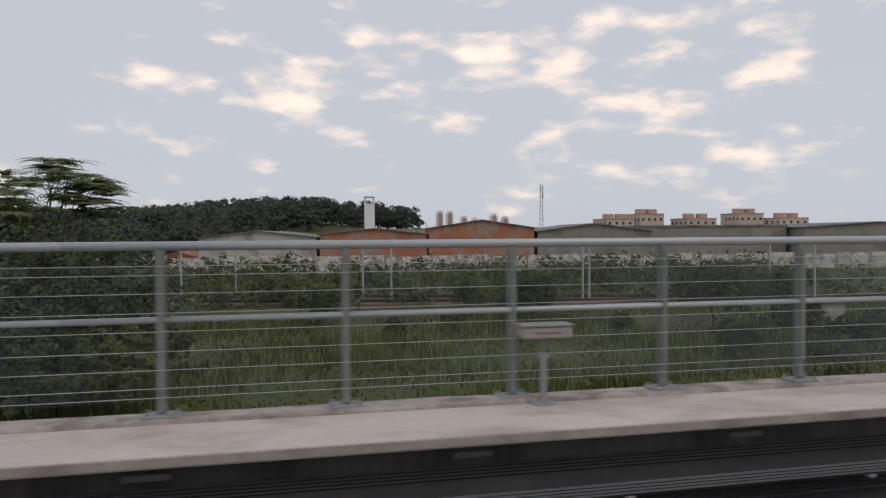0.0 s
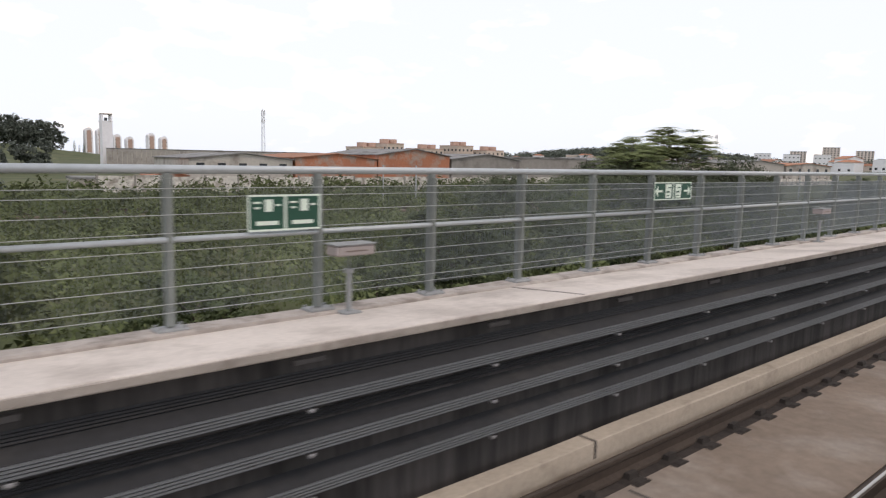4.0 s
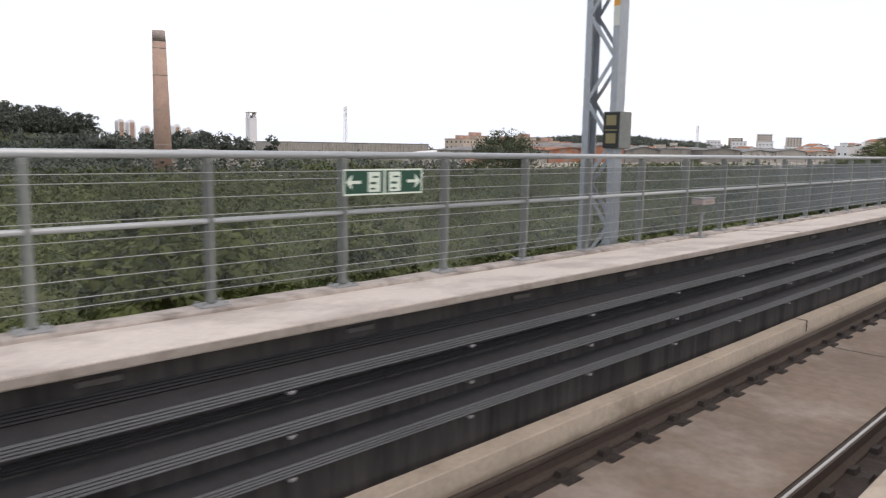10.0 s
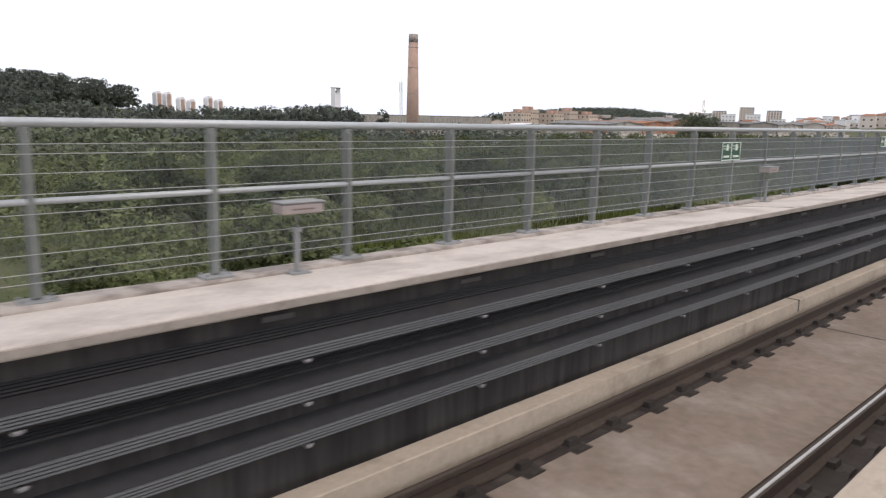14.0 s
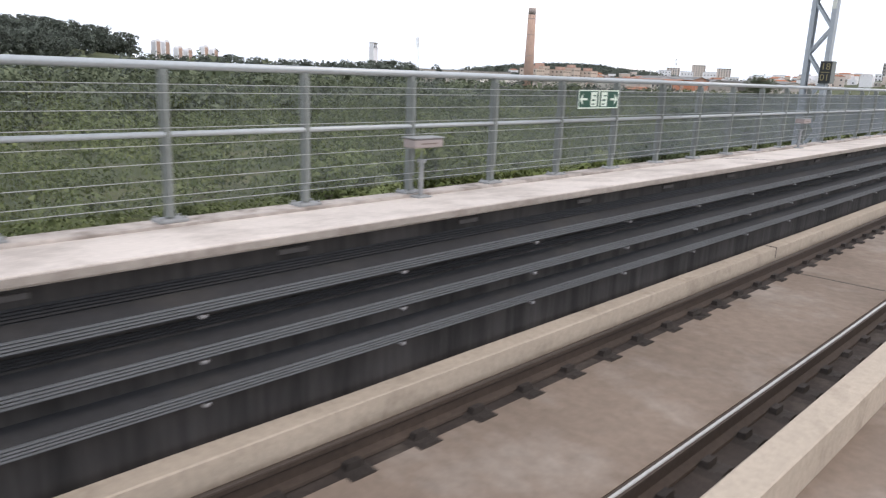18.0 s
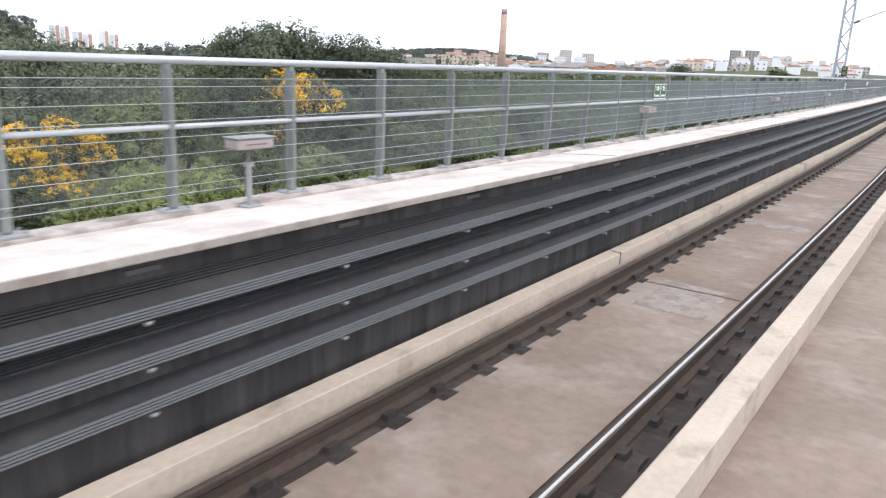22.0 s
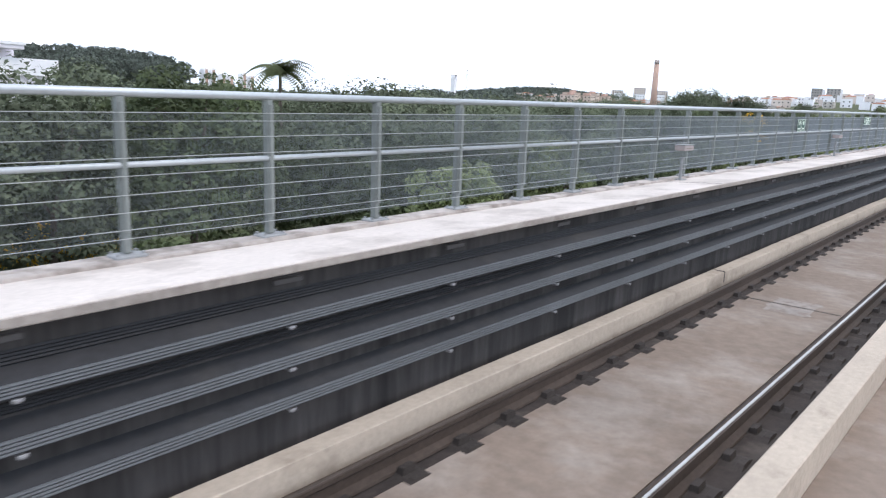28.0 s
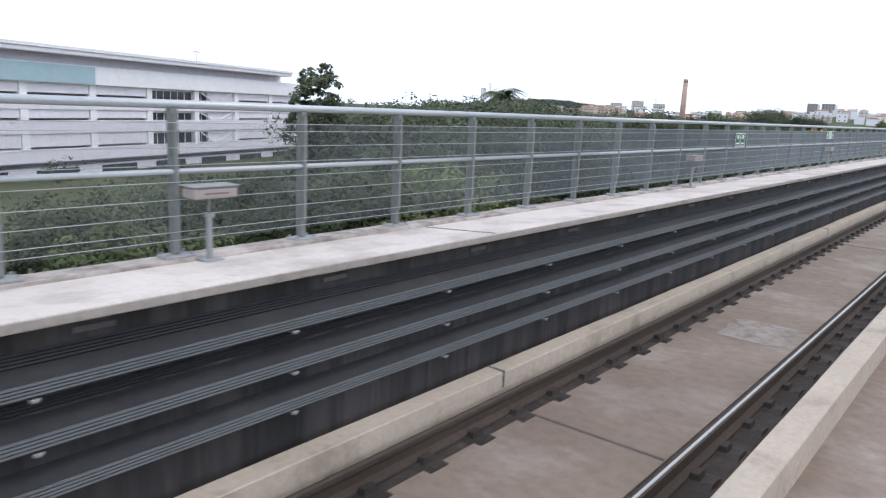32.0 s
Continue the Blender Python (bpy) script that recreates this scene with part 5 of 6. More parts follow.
# ---- buildings ----
def building(name, label, x, y, turn, w, d, h, wall, floors=0, cols=0, win=(1.2, 1.2), roof="flat", roof_mat=None, rise=1.5, z=None, sill=0.9, category="building", group="", front=True):
    """Walls, roof and windows; the front looks along -y before turning."""
    g = height(x, y) if z is None else z
    r = empty(name, Matrix.Translation((x, y, g)) @ Matrix.Rotation(radians(turn), 4, "Z"), label, category, group)
    bm = boxes((-w / 2, w / 2, -d / 2, d / 2, -1.0, h))
    if roof == "gable":
        a = [bm.verts.new(c) for c in ((-w / 2, -d / 2, h), (w / 2, -d / 2, h), (0, -d / 2, h + rise), (-w / 2, d / 2, h), (w / 2, d / 2, h), (0, d / 2, h + rise))]
        bm.faces.new((a[0], a[1], a[2]))
        bm.faces.new((a[4], a[3], a[5]))
    part("wall", bm, wall, r)
    rm = roof_mat or M_ROOFGREY
    if roof == "gable":
        bm = bmesh.new()
        for s in (-1, 1):
            c = [(s * (w / 2 + 0.4), -d / 2 - 0.4, h - 0.4 * rise / (w / 2) + 0.03), (0, -d / 2 - 0.4, h + rise + 0.03), (0, d / 2 + 0.4, h + rise + 0.03), (s * (w / 2 + 0.4), d / 2 + 0.4, h - 0.4 * rise / (w / 2) + 0.03)]
            lo = [bm.verts.new(p) for p in c]
            hi = [bm.verts.new((p[0], p[1], p[2] + 0.15)) for p in c]
            for f in ((lo[0], lo[1], lo[2], lo[3]), (hi[3], hi[2], hi[1], hi[0])):
                bm.faces.new(f)
            for i in range(4):
                j = (i + 1) % 4
                bm.faces.new((lo[i], hi[i], hi[j], lo[j]))
        bmesh.ops.recalc_face_normals(bm, faces=bm.faces)
        part("roof", bm, rm, r)
    elif roof == "hip":
        bm = bmesh.new()
        o = 0.4
        c = [bm.verts.new(p) for p in ((-w / 2 - o, -d / 2 - o, h), (w / 2 + o, -d / 2 - o, h), (w / 2 + o, d / 2 + o, h), (-w / 2 - o, d / 2 + o, h))]
        e = [bm.verts.new(p) for p in ((-w / 4, 0, h + rise), (w / 4, 0, h + rise))]
        for f in ((c[0], c[1], e[1], e[0]), (c[1], c[2], e[1]), (c[2], c[3], e[0], e[1]), (c[3], c[0], e[0]), (c[3], c[2], c[1], c[0])):
            bm.faces.new(f)
        part("roof", bm, rm, r)
    else:
        part("roof", boxes((-w / 2 - 0.15, w / 2 + 0.15, -d / 2 - 0.15, d / 2 + 0.15, h + 0.002, h + 0.35)), rm, r)
    if floors:
        w0 = part("window", boxes((-win[0] / 2, win[0] / 2, -0.06, 0.12, 0, win[1])), M_WINDOW, r)
        first = True
        for i in range(floors):
            for j in range(cols):
                for face in ((0, 1) if front else (0,)):
                    if face and j >= max(1, int(cols * d / w)):
                        continue
                    zz = h / floors * i + sill
                    if face == 0:
                        m = Matrix.Translation((-w / 2 + w * (j + 0.5) / cols, -d / 2, zz))
                    else:
                        n = max(1, int(cols * d / w))
                        m = Matrix.Translation((-w / 2, -d / 2 + d * (j + 0.5) / n, zz)) @ Matrix.Rotation(radians(-90), 4, "Z")
                    if first:
                        w0.matrix_basis, first = m, False
                    else:
                        share("window", w0, m, r)
    return r


for x, w, h, rise, wall, rm, lab in ((9.5, 17.5, 6.9, 1.3, M_BRICK, M_ROOFGREY, "gabled warehouse of bare orange blocks"), (-8.0, 17.5, 6.0, 0.9, M_BRICK, M_ROOFTILE, "low gabled warehouse of orange blocks"),
                                     (-26.5, 19.0, 5.6, 1.0, M_RENDER, M_ROOFGREY, "whitewashed warehouse with a grey sheet roof"), (28.0, 19.0, 6.3, 1.2, M_GREY, M_ROOFGREY, "grey gabled warehouse with a dark roof"),
                                     (76.0, 26.0, 6.6, 0.8, M_GREY, M_ROOFGREY, "wide grey shed with a sheet roof"),
                                     (103.0, 26.0, 6.0, 0.9, M_RENDER, M_ROOFGREY, "pale plastered shed with a dark sheet roof"), (130.0, 26.0, 6.4, 1.0, M_HALL, M_ROOFGREY, "wide pale warehouse with a dark roof"),
                                     (157.0, 26.0, 5.8, 0.9, M_RENDER, M_ROOFTILE, "plastered warehouse with a tile roof")):
    building("warehouse", lab, x, 130.0, 0, w - 0.3, 26, h, wall, 2 if wall is M_RENDER else 0, 5, (1.4, 1.2), "gable", rm, rise, category="warehouse", group="warehouses along the wall", front=False)
building("warehouse", "large blank concrete warehouse", 50.0, 133.0, 0, 24.5, 24, 6.9, M_GREY, 0, 0, roof_mat=M_ROOFGREY, category="warehouse", group="warehouses along the wall")
building("shed", "low orange brick house with a tile roof", -39.0, 121.0, 0, 5.6, 8, 2.6, M_BRICK, 1, 2, (0.9, 0.8), "gable", M_ROOFTILE, 0.8, category="house", sill=1.0)
building("shed", "long low white shed", -48.0, 121.0, 0, 11.5, 8, 2.0, M_RENDER, 1, 7, (0.6, 0.5), "flat", M_ROOFGREY, category="house", sill=0.9)
# boundary wall, in panels with piers
for i in range(39):
    x = -48 + i * 5.6
    wl_ = empty("boundary_wall", Matrix.Translation((x, 114.0, 0)), "dirty whitewashed boundary wall panel", "wall", "boundary wall panels")
    part("panel", boxes((-2.75, 2.75, -0.1, 0.1, -0.4, 2.7 + 0.15 * math.sin(i * 2.1))), M_WASH, wl_)
    part("pier", boxes((-2.95, -2.65, -0.17, 0.17, -0.4, 2.9)), M_GREY, wl_)
hall = building("works_hall", "long flat pale works hall with ribbed cladding", 16.2, 277.3, -12, 75.9, 30, 7.7, M_HALL, 0, 0, category="works", roof_mat=M_ROOFGREY)
ribs = bmesh.new()
for i in range(48):
    box(ribs, -37.6 + 1.6 * i - 0.14, -37.6 + 1.6 * i + 0.14, -15.35, -15.0, -0.5, 7.6)
tagged(part("rib", ribs, M_RENDER, hall, "row of upright cladding ribs"), kind="stuff")
wt = building("water_tower", "slim white slab water tower with an open frame head", -18.7, 302.5, 10, 4.0, 3.2, 18.4, M_WHITE, 0, 0, category="tower", roof_mat=M_WHITE)
for x in (-1.75, 1.75):
    part("post", boxes((x - 0.25, x + 0.25, -1.4, 1.4, 18.75, 21.2)), M_WHITE, wt)
part("beam", boxes((-2.05, 2.05, -1.6, 1.6, 21.2, 21.6)), M_GREY, wt)
# dark block for the window opening below the beam
part("gap", boxes((-0.5, 0.5, -0.3, 0.3, 18.75, 20.0)), M_WINDOW, wt, "dark window in the tower head")
for k, (x, w) in enumerate(((64, 10), (77, 9), (93, 11), (113, 9.5), (126, 11))):
    b = building("block_of_flats", "beige block of flats with round tanks on the roof", x + 6, 254 + 5 * (k % 2), 8, w, 12, 10.6 + (k % 2) * 1.8, M_BEIGE, 4, 4, (0.9, 0.9), "flat", M_TANK, category="flats", group="beige blocks of flats")
    for tx in (-w * 0.22, w * 0.24):
        part("water_tank", tube(bmesh.new(), (tx, -1, 10.9 + (k % 2) * 1.8), (tx, -1, 12.6 + (k % 2) * 1.8), 2.0, sides=20), M_TANK, b, "round terracotta roof tank")
for k, (x, h) in enumerate(((26, 18.5), (35, 19.0), (48, 15.5), (58, 14.5), (75.5, 19.0), (86, 17.0))):
    b = building("apartment_tower", "slim pale apartment tower with an arched top", x, 665, 4, 6.0, 8, h, M_WHITE, 5, 2, (0.9, 1.0), "flat", M_WHITE, category="flats", group="arched apartment towers", front=False)
    part("arch", tube(bmesh.new(), (0, -3.4, h + 0.1), (0, 3.4, h + 0.1), 3.0, sides=24), M_WHITE, b, "white barrel arch")
    part("facing", boxes((-1.7, 1.7, -4.15, -4.0, 1.0, h + 0.8), bevel=0.05), M_TANK, b, "brick-pink middle strip")
for k in range(3):
    building("apartment_tower", "pale grey tall apartment block", 1075 + k * 26, 655 - k * 40, -58, 24, 16, 26 + (k % 2) * 6, M_PINKWHITE, 9, 5, (2.2, 1.6), category="flats", group="far apartment blocks", front=False)
M_TOWER = mat("grey_beige_render", (0.36, 0.335, 0.31), 0.9, grain=1.2, var=0.10, stain=0.25, stain_col=(0.27, 0.25, 0.235), stain_scale=0.1, bump=0.1)
for y, w, h in ((163.5, 12.0, 31.3), (145.0, 15.0, 31.6)):
    b = building("apartment_tower", "tall grey-beige apartment tower behind the hill town", 550, y, -84, w, 11, h, M_TOWER, 10, 4, (1.3, 1.3), category="flats", group="towers behind the hill town", z=0, front=False)
    part("stair_shaft", boxes((w / 2 + 0.02, w / 2 + 2.6, -4.5, 4.5, -1, h - 0.8)), M_WHITE, b, "white windowless stair shaft")


def lattice(name, label, x, y, top, w):
    g = height(x, y)
    r = empty(name, Matrix.Translation((x, y, g)), label, "mast")
    for sx in (-1, 1):
        for sy in (-1, 1):
            part("leg", tube(bmesh.new(), (sx * w, sy * w, -1), (sx * w * 0.5, sy * w * 0.5, top), 0.09, sides=5), M_GALV, r)
    z, s = 1.0, 1
    while z < top - 1.5:
        k = w * (1 - 0.5 * z / top)
        part("brace", tube(bmesh.new(), (-k * s, -k, z), (k * s, -k, z + 1.6), 0.05, sides=4), M_GALV, r)
        z, s = z + 1.6, -s
    for a in range(3):
        c, s = math.cos(a * 2.1), math.sin(a * 2.1)
        part("antenna", boxes((c * 0.9 - 0.18, c * 0.9 + 0.18, s * 0.9 - 0.12, s * 0.9 + 0.12, top - 2.6, top + 0.6), bevel=0.03), M_WHITE, r, "white panel antenna")
        part("antenna", boxes((c * 0.9 - 0.16, c * 0.9 + 0.16, s * 0.9 - 0.12, s * 0.9 + 0.12, top - 6.0, top - 3.4), bevel=0.03), M_WHITE, r, "white panel antenna")
    return r


lattice("antenna_mast", "lattice antenna mast with white panels", 61.7, 347.8, 29.0, 0.9)
lattice("antenna_mast", "lattice antenna mast on the town hill", 375.0, 308.0, 27.0, 1.0)

# chimney: tapered brick shaft of courses with a sooty head
chim = empty("chimney", Matrix.Translation((-125.4, 110.5, 0)), "tall tapered brick factory chimney with a sooty top", "chimney")
bm = bmesh.new()
tube(bm, (0, 0, -1), (0, 0, 23.8), 1.62, 1.13, 28)
part("shaft", bm, M_CHIMNEY, chim, smooth=True)
part("head", tube(bmesh.new(), (0, 0, 23.8), (0, 0, 25.7), 1.13, 1.08, 28), M_SOOT, chim, "sooty brick head", smooth=True)
for z in (6, 12, 18, 22.6):
    q = 1.62 - 0.49 * (z + 1) / 24
    part("iron_band", tube(bmesh.new(), (0, 0, z), (0, 0, z + 0.14), q + 0.03, q + 0.03, 28), M_SOOT, chim)

# pale hall buildings with long roofs by the chimney and the car park
building("works_shed", "long low pale shed beside the chimney", -112.0, 128.0, 5, 22, 14, 3.6, M_RENDER, 0, 0, roof="gable", roof_mat=M_RENDER, rise=1.4, category="shed")
building("works_shed", "white roofed hall among trees", 2.0, 187.0, -12, 26, 12, 4.0, M_RENDER, 0, 0, roof="gable", roof_mat=M_WHITE, rise=1.2, category="shed")

# houses of the hill town
hr = random.Random(9)
house_mats = (M_WHITE, M_PINKWHITE, M_WHITE, M_RENDER, M_WHITE)
for i in range(110):
    x, y = hr.uniform(330, 640), hr.uniform(25, 215)
    w, hh = hr.uniform(6, 12), hr.uniform(3, 9)
    building("house", "flat-roofed white town house" if i % 3 else "small plastered town house with a tile roof", x, y, hr.uniform(-100, -70), w, hr.uniform(6, 9), hh, hr.choice(house_mats), max(1, int(hh / 3)) if i % 2 else 0, 2, (1.3, 1.2),
             "flat" if i % 3 else "hip", M_WHITE if i % 3 else M_ROOFTILE, 1.4, category="house", group="houses of the hill town", front=False)
for k in range(6):
    building("office_block", "white mid-rise block among the houses", 735 + k * 13, 501 - k * 29, -60, 18, 12, 12 + 2.5 * (k % 3), M_WHITE, 3, 4, (1.6, 1.2), category="block", group="white mid-rise blocks", front=False)
for i in range(30):
    x, y = 120 + hr.uniform(0, 260), 200 + hr.uniform(0, 170)
    w, hh = hr.uniform(8, 16), hr.uniform(4, 8)
    building("house", "low plastered house of the town", x, y, hr.uniform(-50, 0), w, hr.uniform(7, 12), hh, hr.choice(house_mats), max(1, int(hh / 3)), 3, (1.2, 1.1), "gable", M_ROOFTILE, 1.6, category="house", group="houses below the flats", front=False)

for i in range(34):
    x = hr.uniform(400, 640)
    y = hr.uniform(400, 545) - 0.15 * (x - 400)
    building("house", "small white house on the wooded hill", x, y, hr.uniform(-60, -20), hr.uniform(8, 16), 8, hr.uniform(4, 8), hr.choice((M_WHITE, M_WHITE, M_PINKWHITE, M_BEIGE)), 0, 0, roof="flat" if i % 2 else "hip", roof_mat=M_WHITE if i % 2 else M_ROOFTILE, category="house", group="houses on the wooded hill", front=False)

# small houses stacked up the crest of the town hill
for i in range(64):
    x, y = hr.gauss(690, 55), hr.gauss(262, 44)
    hh = hr.uniform(3.5, 7.5)
    building("house", "small flat-roofed house stacked up the hill" if i % 4 else "small house with a clay tile roof up the hill", x, y, hr.uniform(-85, -60), hr.uniform(5, 10), 7, hh, hr.choice((M_WHITE, M_PINKWHITE, M_RENDER, M_BEIGE, M_GREY, M_WHITE)), 0, 0, roof="flat" if i % 4 else "hip", roof_mat=M_RENDER if i % 4 else M_ROOFTILE, category="house", group="houses on the crest", front=False)

# long pale institute building with deck-like storeys, on lower ground
ang = math.degrees(math.atan2(95.5 - 78, -407.7 + 467))
inst = empty("institute", Matrix.Translation((-407.7, 95.5, 0)) @ Matrix.Rotation(radians(ang), 4, "Z"), "long pale institute building with deck storeys and a wide flat roof", "building")
LEFT, RIGHT = -95.0, 6.5
part("core", boxes((LEFT, RIGHT, 2.6, 22, -6.5, 9.2)), M_LILAC, inst)
for z0, z1 in ((-2.9, -1.4), (0.65, 2.15), (3.65, 5.25)):
    part("parapet", boxes((LEFT, RIGHT, -0.3, 0.0, z0, z1), bevel=0.03), M_LILAC, inst, "pale lilac parapet band")
    part("ledge", boxes((LEFT, RIGHT, -0.36, 0.06, z1, z1 + 0.14)), M_WHITE, inst)
    part("floor_slab", boxes((LEFT, RIGHT, 0.0, 2.6, z0 - 0.1, z0 + 0.25)), M_WHITE, inst)
part("plinth_wall", boxes((LEFT, RIGHT, 0.4, 2.6, -6.5, -3.6)), M_LILAC, inst)
STOREYS = ((-1.26, 0.65), (2.29, 3.65), (5.39, 6.9))
for i in range(10):
    x = 5.6 - 10.6 * i
    for z0, z1 in STOREYS:
        part("column", boxes((x - 0.55, x + 0.55, -0.25, 0.5, z0, z1), bevel=0.02), M_WHITE, inst, "white stub column")
    if i in (2, 3):
        continue
    for z0, z1 in STOREYS:
        part("wall_panel", boxes((x - 10.0, x - 0.6, -0.1, 0.3, z0 + 0.28, z1), bevel=0.02), M_LILAC, inst, "pale lilac wall panel over a dark gap")
part("white_band", boxes((LEFT, RIGHT, -0.7, 2.55, 6.9, 9.3), bevel=0.03), M_WHITE, inst, "broad white band under the roof")
part("glazed_band", boxes((LEFT, -47.4, -0.78, -0.705, 7.0, 9.2)), M_BLUEGLASS, inst, "pale blue glazed band")
part("roof_wall", boxes((LEFT, 0.5, 1.0, 20, 9.3, 10.4)), M_LILAC, inst)
part("roof", boxes((LEFT, 0.0, -1.8, 24, 10.4, 11.3), bevel=0.1), M_LILAC, inst, "wide overhanging flat roof")
part("roof_fascia", boxes((LEFT, 0.15, -1.95, -1.805, 11.0, 11.45), bevel=0.03), M_WHITE, inst)
for x0, x1 in ((-36.2, -26.8), (-25.6, -23.0)):
    for z0, z1 in STOREYS:
        part("wall_panel", boxes((x0, x1, 0.25, 0.45, z1 - 0.3, z1)), M_LILAC, inst)
        part("window_band", boxes((x0, x1, 0.5, 0.58, z0, z1 - 0.3)), M_WINDOW, inst, "dark window band")
        n = 3 if x1 - x0 > 5 else 1
        for q in range(1, n * 2):
            part("mullion", boxes((x0 + (x1 - x0) * q / (2 * n) - 0.05, x0 + (x1 - x0) * q / (2 * n) + 0.05, 0.44, 0.5, z0, z1 - 0.3)), M_WHITE, inst)
for z0, z1 in STOREYS:
    part("wall_panel", boxes((-22.9, -16.2, 0.25, 0.45, z0, z1), bevel=0.02), M_LILAC, inst)
    for x0, s in ((-26.2, 1), (-15.6, -1)):
        part("brace", tube(bmesh.new(), (x0 + 0.9 * s, 0.05, z1 - 0.1), (x0 + 4.2 * s, 0.05, z0 + 0.1), 0.13, sides=6), M_WHITE, inst, "white diagonal brace")
for i in range(9):
    part("doorway", boxes((0.3 - 10.6 * i - 3.6, 0.3 - 10.6 * i + 3.0, 0.36, 0.42, -5.2, -3.8)), M_WINDOW, inst, "dark ground floor opening")
part("roof_lamp", tube(bmesh.new(), (-22, 3, 11.3), (-22, 3, 13.2), 0.06, sides=6), M_GALV, inst)
part("roof_lamp", boxes((-22.7, -21.2, 2.9, 3.1, 13.15, 13.3)), M_GALV, inst)

# gardens by the institute road: white house, blue canopy, street lamps, parked cars
gh = building("garden_house", "low white house with a hipped roof beside a lawn", -388.7, 23.8, 0, 15, 9, 4.3, M_LILAC, 0, 0, (1.4, 1.2), "hip", M_RENDER, 1.0, category="house", z=-1.25)
part("door", boxes((2.2, 4.1, -4.56, -4.4, -0.2, 2.2), bevel=0.02), M_LILAC, gh, "pale roller door")
part("window", boxes((-1.6, 0.2, -4.55, -4.42, 1.5, 2.7)), M_WINDOW, gh)
part("window", boxes((-6.2, -4.4, -4.55, -4.42, 1.5, 2.7)), M_WINDOW, gh)
part("porch_roof", boxes((1.2, 7.7, -6.2, -4.35, 3.0, 3.2), bevel=0.03), M_WHITE, gh, "flat porch roof")
for x in (1.5, 7.4):
    part("porch_post", tube(bmesh.new(), (x, -6.0, -0.8), (x, -6.0, 3.0), 0.07, sides=8), M_WHITE, gh)

can = empty("canopy", Matrix.Translation((-319.4, 7.5, -2.85)) @ Matrix.Rotation(radians(-8), 4, "Z"), "open canopy with a blue sheet roof on white posts", "canopy")
part("roof", boxes((-2.2, 2.2, -1.5, 1.5, 2.3, 2.48), bevel=0.03), M_BLUEROOF, can, "blue sheet roof")
for x in (-2.0, 0.0, 2.0):
    for y in (-1.3, 1.3):
        part("post", tube(bmesh.new(), (x, y, -0.2), (x, y, 2.3), 0.06, sides=8), M_WHITE, can)


def street_lamp():
    r = empty("street_lamp", Matrix(), "slim white street lamp with a short arm", "street lamp")
    part("pole", tube(bmesh.new(), (0, 0, -0.2), (0, 0, 2.55), 0.05, 0.035, 8), M_WHITE, r)
    part("arm", tube(bmesh.new(), (0, 0, 2.52), (0.35, 0, 2.6), 0.025, sides=6), M_WHITE, r)
    part("lantern", boxes((0.22, 0.6, -0.09, 0.09, 2.55, 2.64), bevel=0.02), M_WHITE, r)
    return r


street_lamp().matrix_basis = Matrix.Translation((-325.7, 3.1, 0.3))
rv = []
for u in range(-395, -476, -4):
    for y in (16.5, 22.5):
        p = on(u, y)
        rv.append((p.x, p.y, height(p.x, p.y) + 0.14))
tagged(raw("garden_road", rv, [(2 * i, 2 * i + 1, 2 * i + 3, 2 * i + 2) for i in range(len(rv) // 2 - 1)], M_ASPHALT), "narrow asphalt road under the trees", "road", kind="structure")


def car(material, label):
    r = empty("car", Matrix(), label, "car", "parked cars")
    bm = bmesh.new()
    box(bm, -2.0, 2.0, -0.82, 0.82, 0.35, 0.9, 0.12)
    part("body", bm, material, r)
    bm = bmesh.new()
    box(bm, -1.2, 1.1, -0.72, 0.72, 0.88, 1.42, 0.18)
    part("cabin", bm, M_WINDOW, r, "dark glazed cabin")
    part("roof", boxes((-0.9, 0.85, -0.62, 0.62, 1.40, 1.46), bevel=0.02), material, r)
    for x in (-1.25, 1.25):
        for y in (-0.8, 0.8):
            wh = part("wheel", tube(bmesh.new(), (x, y - 0.1, 0.32), (x, y + 0.1, 0.32), 0.32, sides=16), M_BLACK, r)
            part("rim", tube(bmesh.new(), (x, y - 0.11, 0.32), (x, y + 0.11, 0.32), 0.18, sides=12), M_GALV, wh)
    return r


c0 = car(M_WHITE, "white parked hatchback on the garden road")
c0.matrix_basis = put(None, -411.0, 4.2, 1.0, 0.1, height(-411.0, 4.2))
copy_thing(c0, put(None, -404.0, 4.6, 1.0, 0.05, height(-404.0, 4.6)))
copy_thing(c0, put(None, -452.0, 2.5, 1.0, 0.0, height(-452.0, 2.5)))
for i in range(14):
    copy_thing(c0, put(None, -128 + 3.2 * i, 84 + 1.2 * (i % 3), 1.0, 1.5))

# the old railway across the field: two tracks and plain poles
M_BALLAST = mat("rusty_ballast", (0.17, 0.125, 0.095), 0.95, grain=6, var=0.3, stain=0.3, stain_col=(0.10, 0.085, 0.07), stain_scale=0.8, bump=0.5)
for y in (63.0, 67.2):
    track = empty("old_track", Matrix.Translation((0, y, 0.0)) @ Matrix.Rotation(radians(-4.6), 4, "Z"), "overgrown old railway track on rusty ballast", "track", "tracks of the old railway")
    part("ballast", boxes((-75, 130, -1.9, 1.9, -0.3, 0.28), bevel=0.12), M_BALLAST, track)
    for d in (-0.8, 0.8):
        part("rail", boxes((-75, 130, d - 0.035, d + 0.035, 0.27, 0.42)), M_RAIL, track, "rusty steel rail")
pole0 = empty("line_pole", Matrix.Translation((-24.1, 70.3, 0)), "thin grey pole of the old railway line", "pole", "poles of the old railway")
part("shaft", tube(bmesh.new(), (0, 0, -0.3), (0, 0, 5.3), 0.11, 0.08, 8), M_GALV, pole0)
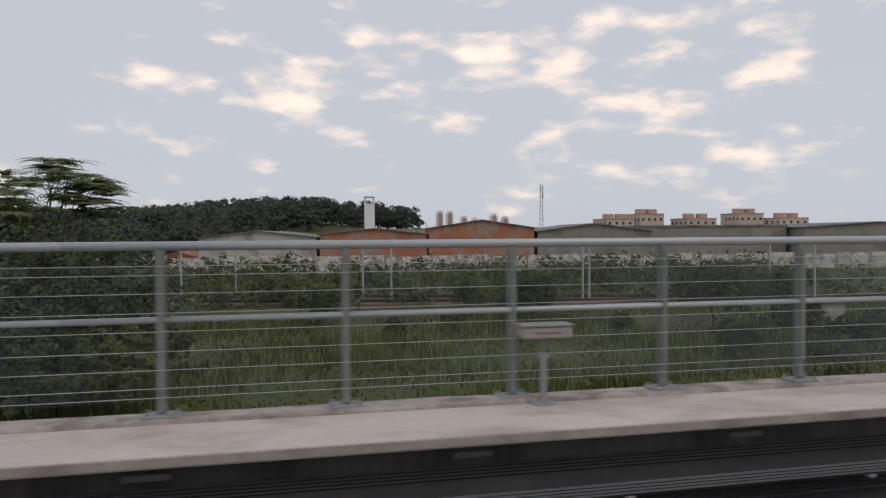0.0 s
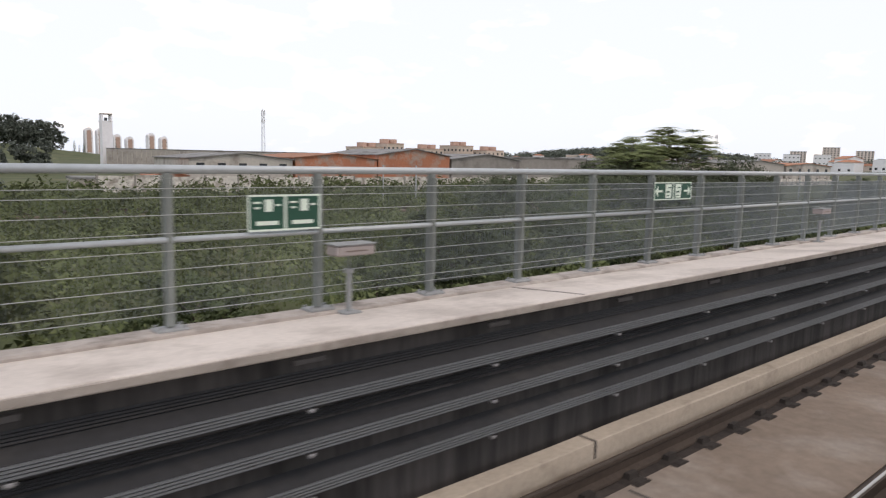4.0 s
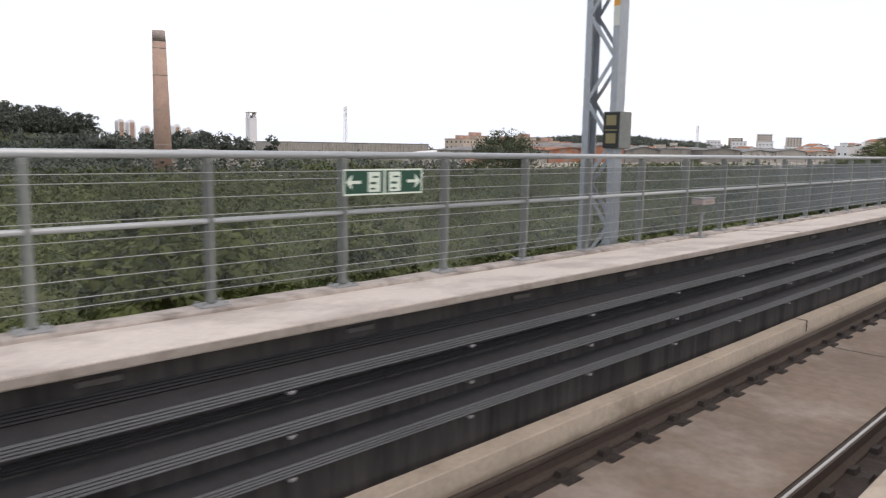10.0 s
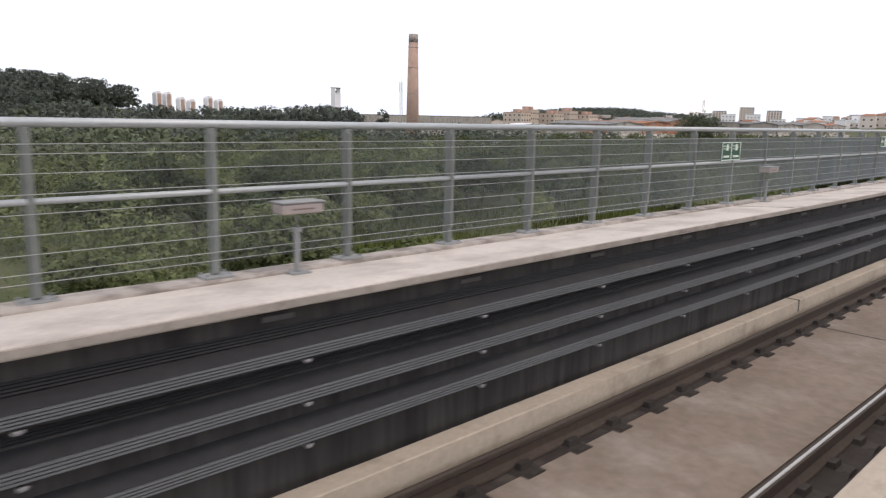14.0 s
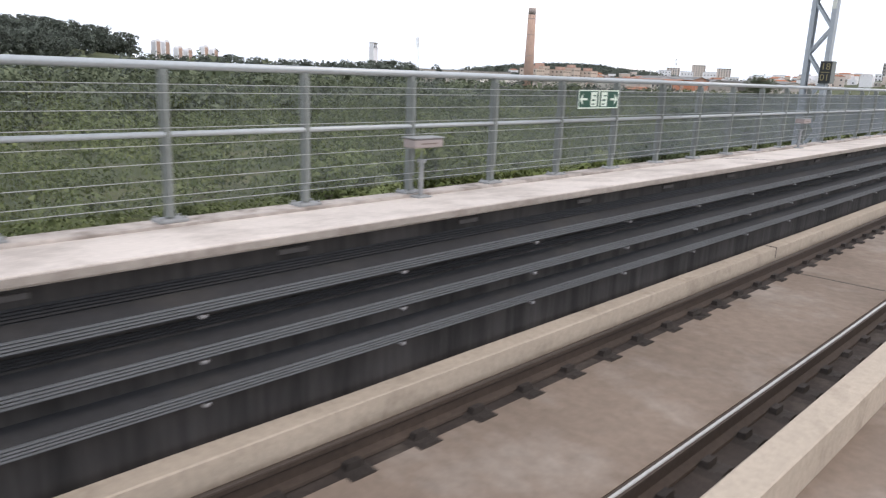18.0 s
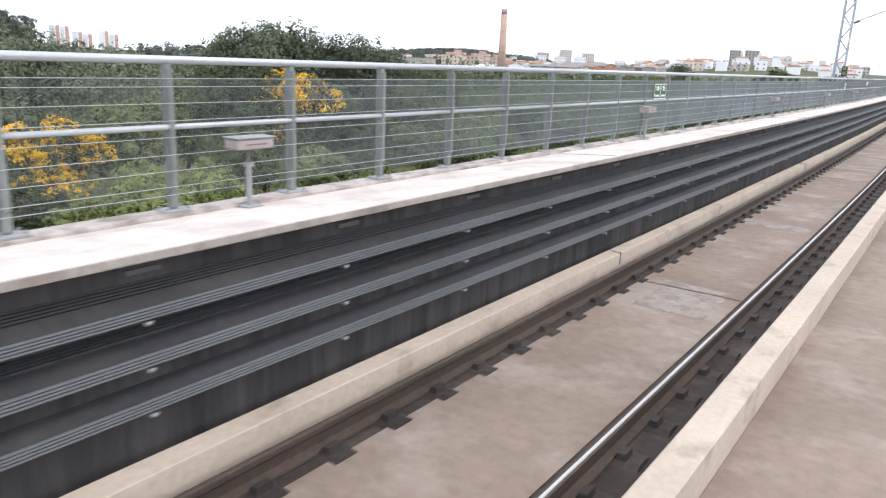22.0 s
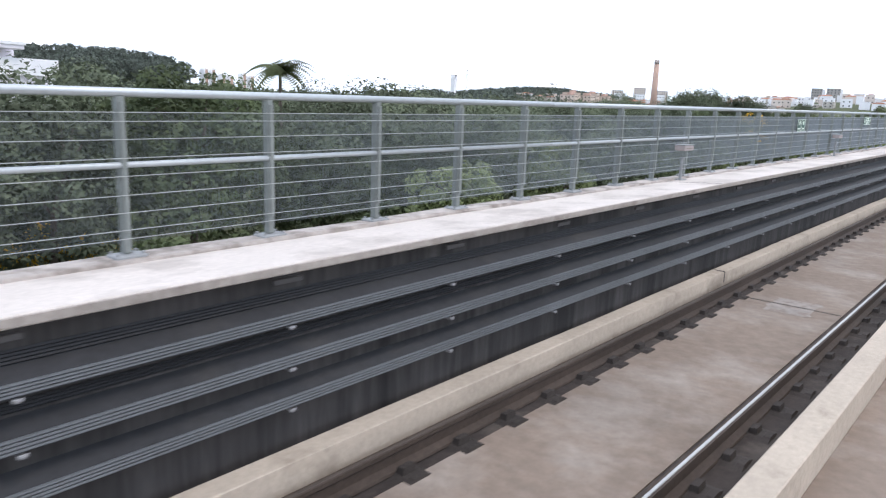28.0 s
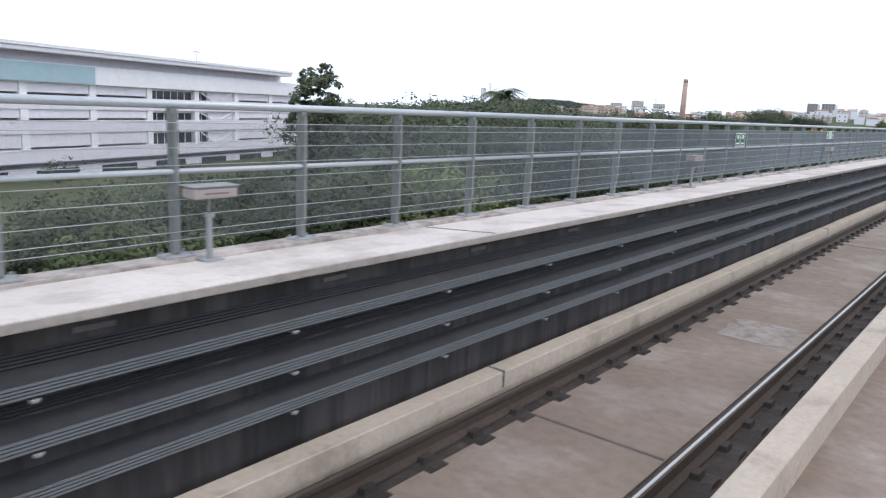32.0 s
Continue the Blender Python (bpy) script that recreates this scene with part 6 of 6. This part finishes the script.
part("cap", tube(bmesh.new(), (0, 0, 5.3), (0, 0, 5.45), 0.12, sides=8), M_GALV, pole0)
for x, y in ((-19.0, 70.6), (-6.5, 66.2), (-3.9, 66.0), (13.4, 64.6), (14.0, 64.6), (30.0, 63.2), (34.0, 63.0), (55, 61), (66, 60)):
    copy_thing(pole0, Matrix.Translation((x, y, 0)))
hut = empty("relay_hut", Matrix.Translation((25.0, 47.0, 0)), "small pale concrete relay hut in the grass", "hut")
part("wall", boxes((-1.3, 1.3, -1, 1, -0.3, 1.5)), M_RENDER, hut)
part("roof", boxes((-1.5, 1.5, -1.2, 1.2, 1.5, 1.68)), M_GREY, hut)

# tall grass of the field and of the clearing
def tall_grass(seed, n, u0, u1, y0, y1, lean_to=0.5, low=0.4, high=1.25):
    rng = np.random.default_rng(seed)
    us, ys = rng.uniform(min(u0, u1), max(u0, u1), n), y0 + (y1 - y0) * rng.uniform(0, 1, n) ** 1.5
    p = np.array([on(u, y)[:2] for u, y in zip(us, ys)])
    h = rng.uniform(low, high, n) * (0.6 + 0.5 * np.sin(p[:, 0] * 0.31) * np.sin(p[:, 1] * 0.27 + 1))
    a, k = rng.uniform(0, 6.28, n), rng.uniform(0.1, lean_to, n)
    bx, by = np.cos(a) * 0.06, np.sin(a) * 0.06
    low_z = np.full(n, -0.15)
    v = np.stack([np.column_stack([p[:, 0] - bx, p[:, 1] - by, low_z]), np.column_stack([p[:, 0] + bx, p[:, 1] + by, low_z]),
                  np.column_stack([p[:, 0] + np.cos(a + 1.3) * k * h, p[:, 1] + np.sin(a + 1.3) * k * h, h])], 1).reshape(-1, 3)
    tagged(fast_mesh("tall_grass", v, np.arange(n * 3).reshape(-1, 3), M_BLADE), "tall rough yellowish green grass", "grass", kind="stuff")


tall_grass(91, 60000, 75, -40, 7, 52)
tall_grass(92, 30000, -184, -230, 7, 34)


# small white notice boards on the lawn of the garden house
for x, y in ((-393.7, 4.1), (-391.9, 3.0)):
    nb = empty("notice_board", Matrix.Translation((x, y, height(x, y))) @ Matrix.Rotation(0.5, 4, "Z"), "small white notice board on a thin post", "sign", "notice boards on the lawn")
    part("post", tube(bmesh.new(), (0, 0, -0.2), (0, 0, 1.75), 0.025, sides=6), M_GALV, nb)
    part("board", boxes((-0.2, 0.2, -0.05, -0.025, 1.35, 1.9), bevel=0.008), M_WHITE, nb)
    part("text_bar", boxes((-0.1, 0.1, -0.056, -0.0505, 1.55, 1.72)), M_POST, nb, "grey bar of lettering")
